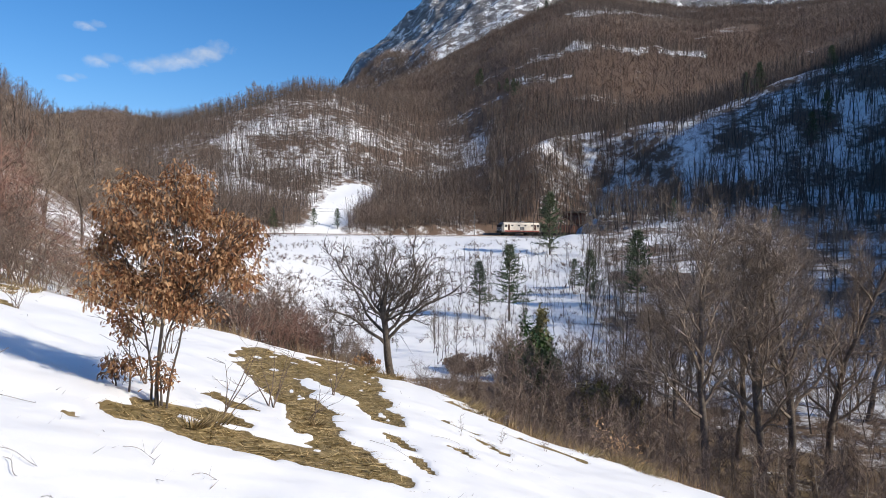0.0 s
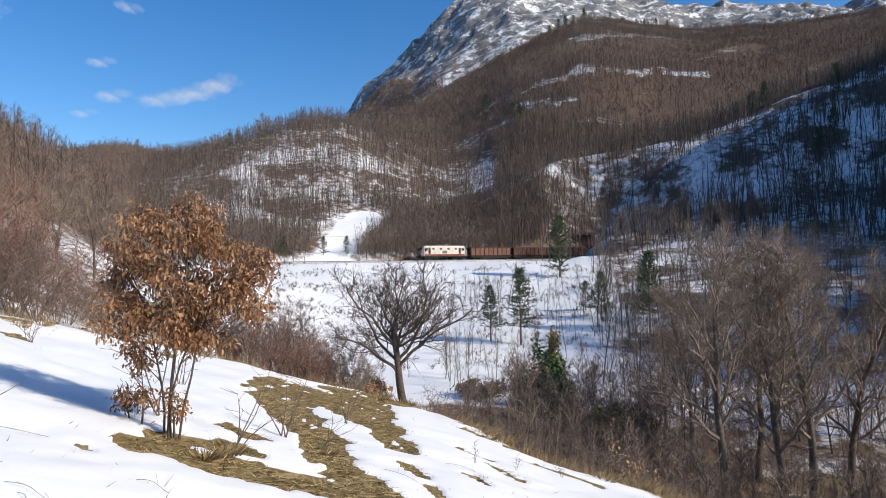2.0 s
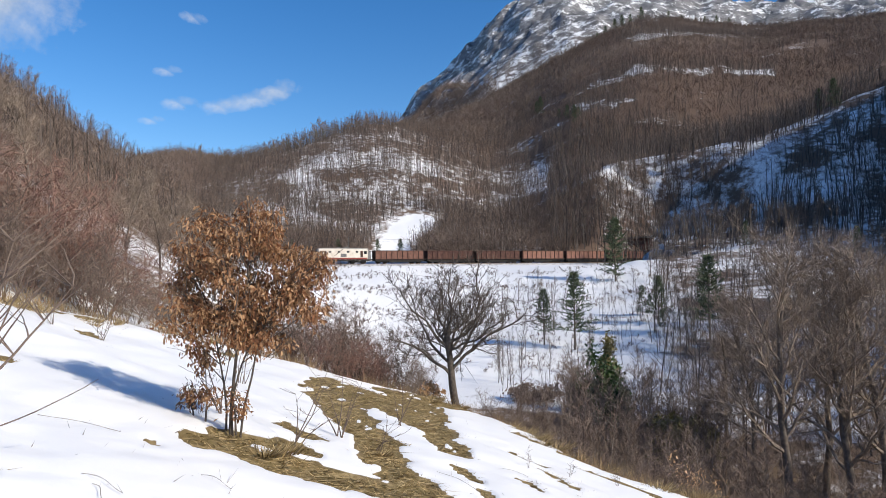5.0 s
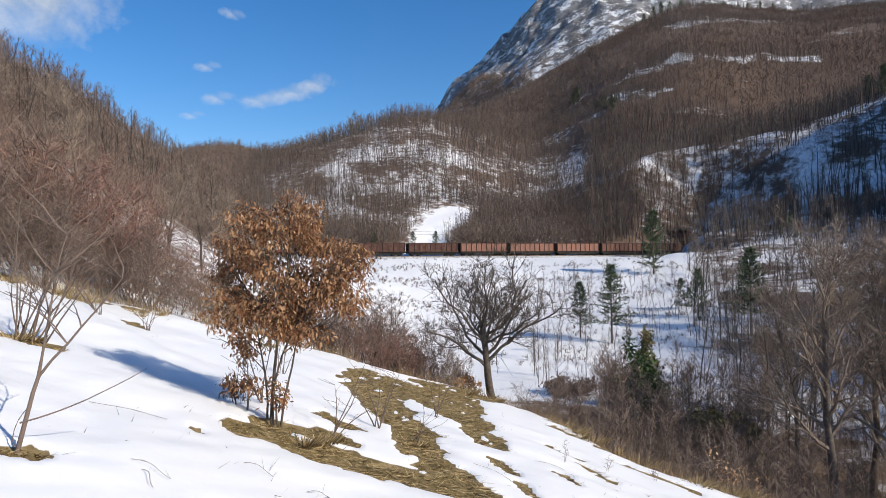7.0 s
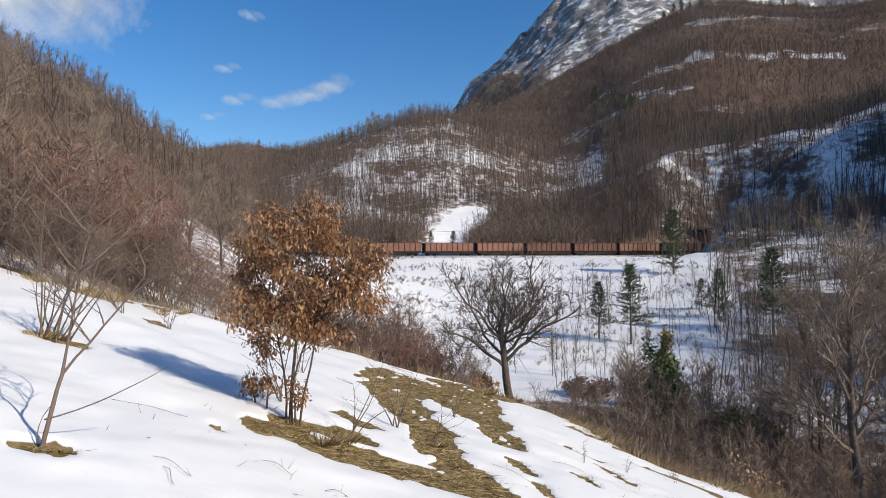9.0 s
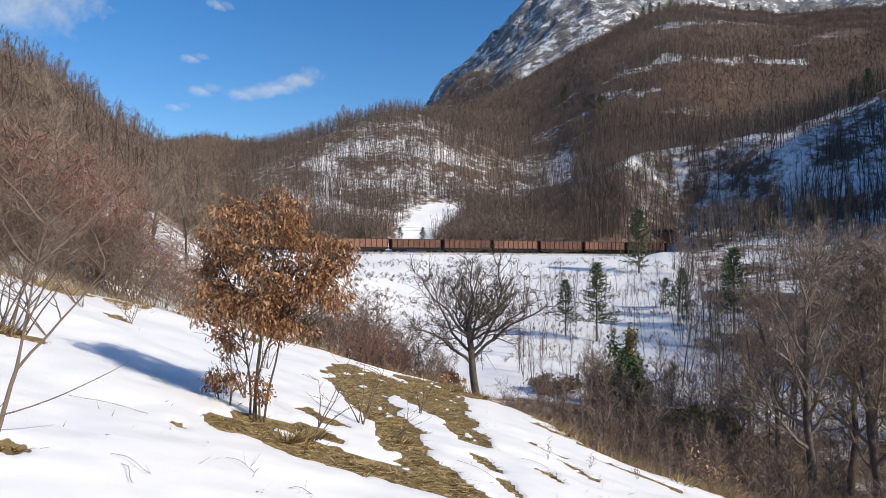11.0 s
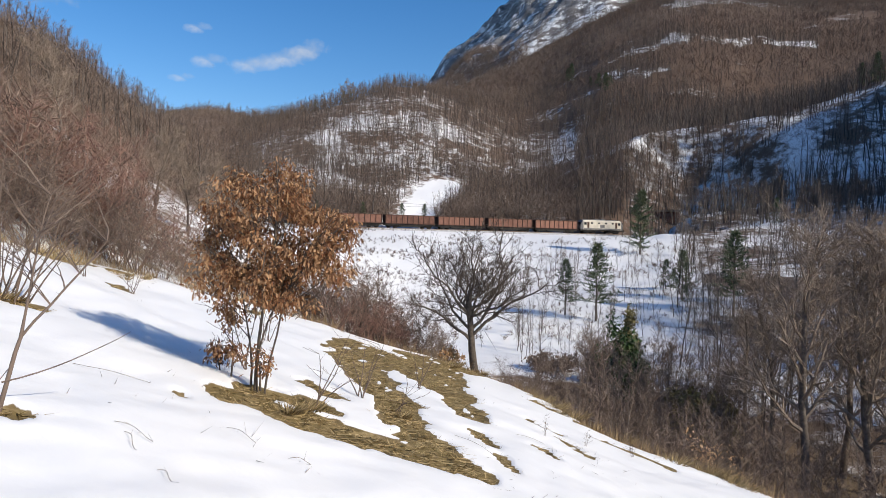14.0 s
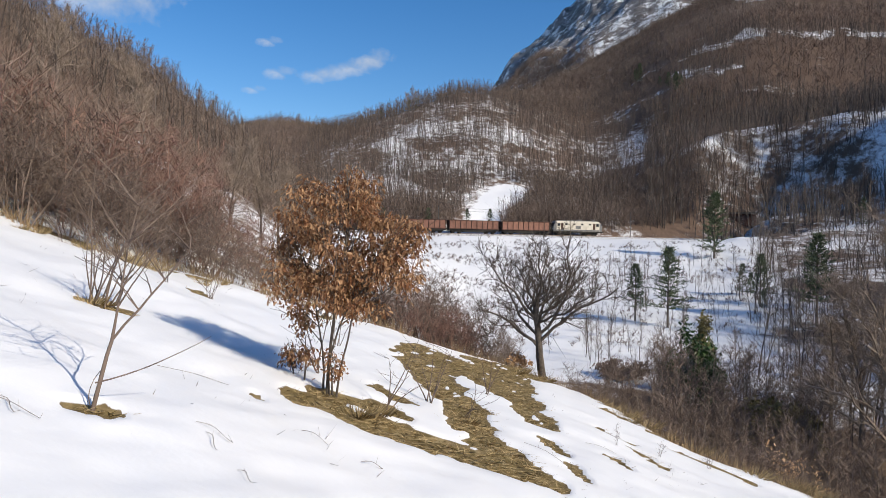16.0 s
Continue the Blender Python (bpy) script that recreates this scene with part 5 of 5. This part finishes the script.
def build_saplings():
    def segs_tree(name, at, mat, S, label, fine=0, seed=1):
        S = np.array(S)
        ob = thing(name, at, label, "sapling")
        for run in chains(S[S[:, 8] == 0]):
            t = Pile()
            t.add(*tube(run, 7))
            child("stem", t.mesh("stem", [mat], True), ob)
        c = Pile()
        c.add(*skin(S[S[:, 8] > 0], 4, 0.002))
        child("crown", c.mesh("crown", [mat]), ob)

    def stem(rng, p, d, length, r0, r1, level, n=6, bend=(0, 0, 0), wob=0.06):
        out, p, d = [], np.array(p, float), np.array(d, float)
        for k in range(n):
            d = d + np.array(bend) / n + rng.normal(0, wob, 3)
            d /= np.linalg.norm(d)
            q = p + d * length / n
            out.append((*p, *q, r0 + (r1 - r0) * k / n, r0 + (r1 - r0) * (k + 1) / n, level))
            p = q
        return out

    rng = np.random.default_rng(91)
    x, y = -3.57, 3.92
    z = float(land(np.array([x]), np.array([y]))[0])
    S = stem(rng, (0, 0, -0.05), (0.16, 0.06, 1), 0.52, 0.017, 0.013, 0, 5, (0.05, 0.02, 0), 0.05)
    f = np.array(S[-1][3:6])
    A = stem(rng, f, (0.12, 0.05, 1), 1.0, 0.010, 0.004, 0, 7, (-0.15, 0, 0))
    B = stem(rng, f, (0.60, 0.25, 0.9), 0.85, 0.010, 0.004, 0, 6, (0.2, 0, 0.1))
    S += A + B
    for src, cnt in ((A, 15), (B, 9)):
        for k in range(cnt):
            i = rng.integers(1, len(src))
            a = rng.uniform(0, 6.28)
            br = stem(rng, src[i][3:6], (math.cos(a), math.sin(a), rng.uniform(0.4, 1.2)), rng.uniform(0.25, 0.75), 0.006, 0.002, 1, 5, (0, 0, 0.1), 0.1)
            S += br
            for j in range(3):
                a = rng.uniform(0, 6.28)
                S += stem(rng, br[rng.integers(1, 5)][3:6], (math.cos(a), math.sin(a), 0.6), rng.uniform(0.1, 0.3), 0.003, 0.0015, 1, 3, wob=0.12)
    S += stem(rng, (0.02, 0, 0.16), (0.9, 0.5, 0.12), 0.85, 0.006, 0.002, 1, 8, (0, 0, 0.45), 0.03)
    S += stem(rng, (-0.02, 0, 0.0), (-0.5, 0.0, 1.0), 0.3, 0.005, 0.002, 1, 5, (1.0, 0, -0.5))
    segs_tree("sapling", pose(x, y, z), M_SHOOT, S, "slender forked bare sapling in a grassy hole in the snow")
    # many-stemmed shoot higher on the slope
    x, y = -6.3, 7.25
    z = float(land(np.array([x]), np.array([y]))[0])
    S = []
    for k in range(13):
        a = rng.uniform(-0.5, 0.6)
        st = stem(rng, (rng.uniform(-0.28, 0.28), rng.uniform(-0.1, 0.1), -0.03), (math.sin(a) * 0.8 + 0.2, rng.normal(0, 0.2), 1), rng.uniform(0.9, 2.2), 0.012, 0.003, 0, 7, (0.25, 0, 0.1), 0.07)
        S += st
        for j in range(7):
            q = rng.uniform(0, 6.28)
            S += stem(rng, st[rng.integers(2, 7)][3:6], (math.cos(q), math.sin(q), 0.8), rng.uniform(0.2, 0.6), 0.004, 0.0015, 1, 4, wob=0.1)
    segs_tree("sapling", pose(x, y, z), M_SHOOT, S, "clump of bare upright shoots in a grassy hollow")
    # thin shoots round the oak
    for (x, y, n, h, lx) in ((-2.62, 7.7, 4, 1.0, 0.45), (-2.45, 9.3, 5, 1.2, 0.1), (-3.75, 8.3, 4, 1.2, -0.1), (-1.9, 9.4, 3, 0.8, 0.4), (-2.1, 12.5, 3, 1.2, 0.1), (-4.8, 11.4, 6, 0.9, 0.0), (-7.6, 11.6, 6, 0.7, 0.1), (-8.3, 11.2, 5, 0.7, 0.0), (-9.5, 11.0, 5, 0.5, 0.0), (-11.0, 11.4, 4, 0.6, 0.0), (1.2, 13.4, 3, 0.4, 0.1), (0.3, 12.0, 3, 0.35, 0.2), (2.3, 14.5, 4, 0.5, 0.0)):
        z = float(land(np.array([x]), np.array([y]))[0])
        S = []
        for k in range(n):
            st = stem(rng, (rng.uniform(-0.06, 0.06), rng.uniform(-0.06, 0.06), -0.03), (lx + rng.normal(0, 0.25), rng.normal(0, 0.25), 1), h * rng.uniform(0.6, 1.1), 0.009 * h, 0.002, 0, 6, wob=0.09)
            S += st
            for j in range(5):
                q = rng.uniform(0, 6.28)
                S += stem(rng, st[rng.integers(1, 6)][3:6], (math.cos(q), math.sin(q), 0.5), h * rng.uniform(0.12, 0.4), 0.003, 0.0012, 1, 4, wob=0.12)
        segs_tree("sapling", pose(x, y, z), M_SHOOT, S, "thin bare shoots poking through the snow")
    # twigs lying on the snow
    for (x, y, a, ln) in ((-4.3, 5.6, 25, 0.7), (-4.0, 3.35, 10, 0.5), (-3.9, 3.45, -20, 0.3), (-3.05, 4.4, -5, 0.35), (-2.9, 4.3, -40, 0.28), (-2.6, 5.3, -10, 0.3), (-2.0, 5.2, 30, 0.2), (-2.4, 3.9, -30, 0.2), (-1.0, 8.9, -30, 0.7), (-0.2, 11.0, 10, 0.5)):
        st = []
        for k in range(6):
            f0, f1 = k / 6, (k + 1) / 6
            P = []
            for f in (f0, f1):
                px, py = x + math.cos(radians(a)) * ln * f, y + math.sin(radians(a)) * ln * f + 0.03 * math.sin(5 * f)
                P.append((px, py, float(land(np.array([px]), np.array([py]))[0]) + 0.012 + 0.02 * math.sin(3.1 * f)))
            st.append((*P[0], *P[1], 0.0028, 0.002, 0))
            if k % 2:
                e = np.array(P[1]) + rng.normal(0, 0.03, 3) + np.array((0, 0, 0.03))
                st.append((*P[1], *e, 0.0014, 0.0008, 0))
        t = Pile()
        t.add(*skin(np.array(st), 4))
        tagged(new("twig", t.mesh("twig", [M_TWIG_GREY])), "thin dry twig lying on the snow", "twig", "twigs on the snow")


build_saplings()


def build_leafy_tree():
    """A tree with brown leaves above the hedge."""
    rng = np.random.default_rng(55)
    tree = thing("oak_tree", pose(*on_land(54.6, 21.5, -2.8)), "tall young oak holding orange-brown leaves above the hedge", "tree")
    S = grow(rng, height=6.9, radius=0.07, trunk=0.3, levels=2, kids=(16, 7), ratio=(0.28, 0.5), angle=(50, 45), up=0.3, wobble=0.12, segs=(7, 5, 3))
    t, c = Pile(), Pile()
    t.add(*tube(S[S[:, 8] == 0], 7))
    c.add(*skin(S[S[:, 8] > 0], 3, 0.004))
    child("trunk", t.mesh("trunk", [M_BARK], True), tree)
    child("crown", c.mesh("crown", [M_BARK]), tree)
    tips = S[S[:, 8] >= 1]
    n = 26000
    pick = tips[rng.integers(0, len(tips), n)]
    f = rng.uniform(0.1, 1.1, (n, 1))
    p = pick[:, :3] * (1 - f) + pick[:, 3:6] * f + rng.normal(0, 0.10, (n, 3))
    u, v = rng.normal(0, 0.024, (n, 3)), rng.normal(0, 0.020, (n, 3))
    V = np.stack([p - u, p + v, p + u, p - v + np.array((0, 0, 0.01))], 1).reshape(-1, 3)
    me = np_mesh("foliage", V, [np.arange(n * 4).reshape(-1, 4)], [M_LEAF_BROWN])
    tagged(child("foliage", me, tree), kind="stuff")


build_leafy_tree()


def leaf_cloud(rng, n, centre, size, leaf):
    """Many small leaves in uneven clumps."""
    clumps = rng.normal(0, 0.45, (26, 3)) * np.array(size) + np.array(centre)
    p = clumps[rng.integers(0, 26, n)] + rng.normal(0, 0.17, (n, 3)) * np.array(size)
    u, v = rng.normal(0, leaf, (n, 3)), rng.normal(0, leaf, (n, 3))
    V = np.stack([p - u, p + v, p + u, p - v], 1).reshape(-1, 3)
    return V, np.arange(n * 4).reshape(-1, 4)


def build_evergreens():
    rng = np.random.default_rng(66)
    for b, r, h, w, mat, label in ((-8.0, 48, 7.0, 1.6, M_IVY, "dense dark green ivy bush in the valley"), (-8.6, 58, 6.2, 0.8, M_OLIVE, "yellowish-green conifer beside the ivy bush"), (-6.3, 54, 3.6, 0.9, M_IVY, "small green ivy clump in the brush"), (-13.5, 40, 4.2, 1.3, M_OLIVE, "olive-green ivied tree among the brush"), (-15.5, 43, 3.6, 1.1, M_OLIVE, "olive-green ivied tree among the brush"), (-2.2, 62, 1.9, 2.2, M_TWIG_BROWN, "dark tangled thorn bush on the snow")):
        x, y, z = on_land(b, r)
        ob = thing("evergreen_bush", pose(x, y, z), label, "bush")
        part("trunk", rod((0, 0, -0.3), (0.1, 0, h * 0.8), 0.1, 0.04), M_BARK, ob)
        p = Pile()
        p.add(*leaf_cloud(rng, 4200, (0, 0, h * (0.35 if h < 2 else 0.52)), (w, w, h * 0.42), 0.065))
        tagged(child("foliage", p.mesh("foliage", [mat]), ob), kind="stuff")
    # rust-leaved saplings at the foot of the slope
    for b, r, h in ((-15.0, 24, 2.6), (-16.5, 25, 2.0), (-18.5, 22, 1.4), (-20.0, 23, 1.2), (-21.5, 22, 1.1), (6.6, 24.6, 0.8), (-19.0, 26, 1.6)):
        x, y, z = on_land(b, r)
        ob = thing("oak_sapling", pose(x, y, z), "small bush with dry rust-brown leaves", "sapling", "rusty saplings")
        part("stem", rod((0, 0, -0.2), (0.05, 0, h * 0.9), 0.025, 0.01, 6), M_BARK, ob)
        p = Pile()
        p.add(*leaf_cloud(rng, 420, (0, 0, h * 0.55), (h * 0.35, h * 0.35, h * 0.4), 0.035))
        tagged(child("foliage", p.mesh("foliage", [M_LEAF_BROWN]), ob), kind="stuff")


build_evergreens()


def build_grass():
    """Matted dead grass, combed downhill, on the thawed patches."""
    rng = np.random.default_rng(13)
    n = 260000
    x, y = rng.uniform(-14.5, 4, n), rng.uniform(3, 24, n)
    keep = rng.random(n) < np.where(np.hypot(x, y) < 12, 1.0, 0.55)
    x, y = x[keep], y[keep]
    g = grass_mask(x, y)
    sel = g > rng.uniform(0.3, 0.9, len(g))
    x, y = x[sel], y[sel]
    z = land(x, y) - 0.05
    n = len(x)
    ln = rng.uniform(0.06, 0.2, n) * (1 + 0.4 * np.clip(ripple(x, y, 0.9, 2, 6), -1, 1))
    dx, dy = 0.55 + rng.normal(0, 0.5, n), -0.25 + rng.normal(0, 0.5, n)
    up = rng.uniform(0.05, 0.55, n)
    P = np.stack([x, y, z], 1)
    Q = P + np.stack([dx * ln, dy * ln, up * ln - 0.3 * dx * ln - 0.14 * dy * ln], 1)
    V, F = blades(np.concatenate([P, Q], 1), 0.011, rng)
    tagged(new("dead_grass", np_mesh("dead_grass", V, [F], [M_STRAW])), "matted straw-coloured dead grass on thawed patches", "grass", kind="stuff")
    # single stems and specks out on the snow
    n = 900
    bb, rr = rng.uniform(-20, 60, n), rng.uniform(4.5, 17, n)
    aa = np.radians(bb)
    x, y = -rr * np.sin(aa), rr * np.cos(aa)
    sel = ripple(x, y, 4.0, 3, 12) > 0.25
    x, y = x[sel], y[sel]
    P = np.stack([x, y, land(x, y) - 0.005], 1)
    h = rng.uniform(0.02, 0.12, len(x))
    Q = P + np.stack([rng.normal(0, 0.9, len(x)) * h, rng.normal(0, 0.9, len(x)) * h, h * rng.uniform(0.2, 1, len(x))], 1)
    V, F = blades(np.concatenate([P, Q], 1), 0.008, rng)
    tagged(new("dry_stems", np_mesh("dry_stems", V, [F], [M_SHOOT])), "scattered short dry stems poking from the snow", "stems", kind="stuff")
    # upright dry stalks along the edge of the slope
    n = 9000
    b = rng.uniform(-24, 62, n)
    r = np.interp(b, *zip(*EDGE)) * rng.uniform(0.97, 1.14, n)
    a = np.radians(b)
    x, y = -r * np.sin(a), r * np.cos(a)
    sel = ripple(x, y, 3.0, 3, 8) > np.where(b < 10, -0.35, 0.1)
    x, y = x[sel], y[sel]
    P = np.stack([x, y, land(x, y) - 0.02], 1)
    h = rng.uniform(0.12, 0.5, len(x))
    Q = P + np.stack([rng.normal(0, 0.3, len(x)) * h, rng.normal(0, 0.3, len(x)) * h, h], 1)
    V, F = blades(np.concatenate([P, Q], 1), 0.014, rng)
    tagged(new("dry_stalks", np_mesh("dry_stalks", V, [F], [M_TWIG_STRAW])), "dry upright stalks along the rim of the slope", "stalks", kind="stuff")


build_grass()


def build_tufts():
    """Tussocks of dead grass where the snow thins out along the rim."""
    rng = np.random.default_rng(19)
    spots = [(b, float(np.interp(b, *zip(*EDGE))) * rng.uniform(0.90, 1.02)) for b in rng.uniform(22, 60, 28)]
    spots += [(b, float(np.interp(b, *zip(*EDGE))) * rng.uniform(0.94, 1.0)) for b in rng.uniform(-18, 8, 22)]
    spots += [(19.5, 7.75), (21.0, 7.45), (11.2, 9.2), (41.0, 9.7), (42.2, 9.6)]
    for b, r in spots:
        x, y, z = on_land(b, r, -0.03)
        n, w = 150, rng.uniform(0.10, 0.26) * (0.6 if r < 11 else 1.0)
        a, f = rng.uniform(0, 6.28, n), rng.uniform(0, 1, n) ** 0.6
        P = np.stack([np.cos(a) * f * w * 1.5, np.sin(a) * f * w, np.zeros(n)], 1)
        h = rng.uniform(0.5, 1.1, n) * w * 1.3
        Q = P + np.stack([np.cos(a) * h * 0.7 + 0.25 * h, np.sin(a) * h * 0.7 - 0.15 * h, h * rng.uniform(0.35, 1.0, n)], 1)
        V, F = blades(np.concatenate([P, Q], 1), 0.016, rng)
        ob = new("grass_tuft", np_mesh("grass_tuft", V, [F], [M_STRAW]))
        ob.matrix_basis = pose(x, y, z)
        tagged(ob, "tussock of dead straw-coloured grass at the rim of the snow", "grass tuft", "grass tufts")


build_tufts()


def build_clouds():
    def cloud(name, b, e, w, h, tilt, dense, label):
        R = 2900.0
        n, m = 24, 12
        V, T = [], []
        a0, e0 = radians(b), radians(e)
        right = Vector((math.cos(a0), math.sin(a0), 0))
        out = Vector((-math.sin(a0) * math.cos(e0), math.cos(a0) * math.cos(e0), math.sin(e0)))
        upv = right.cross(out)
        c, s = math.cos(radians(tilt)), math.sin(radians(tilt))
        for i in range(n + 1):
            for j in range(m + 1):
                u, v = 2 * i / n - 1, 2 * j / m - 1
                du, dv = u * w * c - v * h * s, u * w * s + v * h * c
                V.append(right * du + upv * dv + out * (40 * math.sin(3 * u + 2 * v)))
                T.append(max(0.0, dense * (1 - (u * u + v * v)) ** 1.0 if u * u + v * v < 1 else 0.0))
        F = np.array([(i * (m + 1) + j, (i + 1) * (m + 1) + j, (i + 1) * (m + 1) + j + 1, i * (m + 1) + j + 1) for i in range(n) for j in range(m)])
        me = np_mesh(name, np.array(V), [F], [M_CLOUD], smooth=True)
        at = me.attributes.new("thick", "FLOAT", "POINT")
        at.data.foreach_set("value", np.array(T, np.float32))
        ob = new(name, me)
        ob.location = out * R
        tagged(ob, label, "cloud", kind="structure")
        ob.visible_shadow = False
    cloud("cloud", 21.4, 15.2, 300, 62, 16, 0.72, "thin white fair-weather cloud")
    cloud("cloud", 19.6, 16.0, 140, 70, 24, 0.60, "ragged end of the thin white cloud")
    cloud("cloud", 24.4, 14.4, 140, 60, 8, 0.58, "wisp of white cloud")
    cloud("cloud", 27.6, 14.4, 110, 50, 10, 0.6, "wisp of white cloud")
    cloud("cloud", 26.4, 21.0, 90, 40, -8, 0.58, "wisp of white cloud")
    cloud("cloud", 28.4, 16.8, 90, 38, 10, 0.58, "wisp of white cloud")
    cloud("cloud", 29.6, 12.9, 80, 30, 8, 0.56, "wisp of white cloud")
    cloud("cloud", 45.2, 22.2, 640, 310, -14, 1.15, "bright white cumulus cloud above the hill")


build_clouds()


def build_shed():
    x, y, z = on_land(-11.3, 218)
    shed = thing("shed", pose(x, y, z + 0.6, 0, 0, -14), "low dark shed with snow on its roof", "shed")
    part("wall", box(-4.0, 4.0, -2.0, 2.0, -2.5, 1.2), M_RUST, shed)
    for s in (-1, 1):
        bm = bmesh.new()
        vs = [bm.verts.new(p) for p in ((-4.4, s * 2.6, 1.05), (4.4, s * 2.6, 1.05), (4.4, 0, 1.9), (-4.4, 0, 1.9))]
        f = bm.faces.new(vs)
        bmesh.ops.solidify(bm, geom=[f], thickness=0.15)
        part("roof", bm, M_ROOF, shed)


build_shed()


# ---- the train's run ----
HEAD = [(0.0, -70.9), (1.5, -49.7), (3.5, -21.4), (7.0, 28.5), (9.0, 57.0), (12.5, 107.6), (14.5, 137.2), (16.0, 158.4)]


def motions():
    def rows(back):
        out = []
        for t, s in HEAD:
            p = track_at(s - back)
            out.append((t, pose(p[0], p[1], RAIL_Z, 0, 0, TRACK_HEADING)))
        return out
    walk(FRONT, rows(7.65))
    for k, w in enumerate(WAGONS):
        walk(w, rows(15.3 + 14.04 * (k + 0.5)))
    walk(REAR, rows(15.3 + 14.04 * 13 + 7.65))


motions()
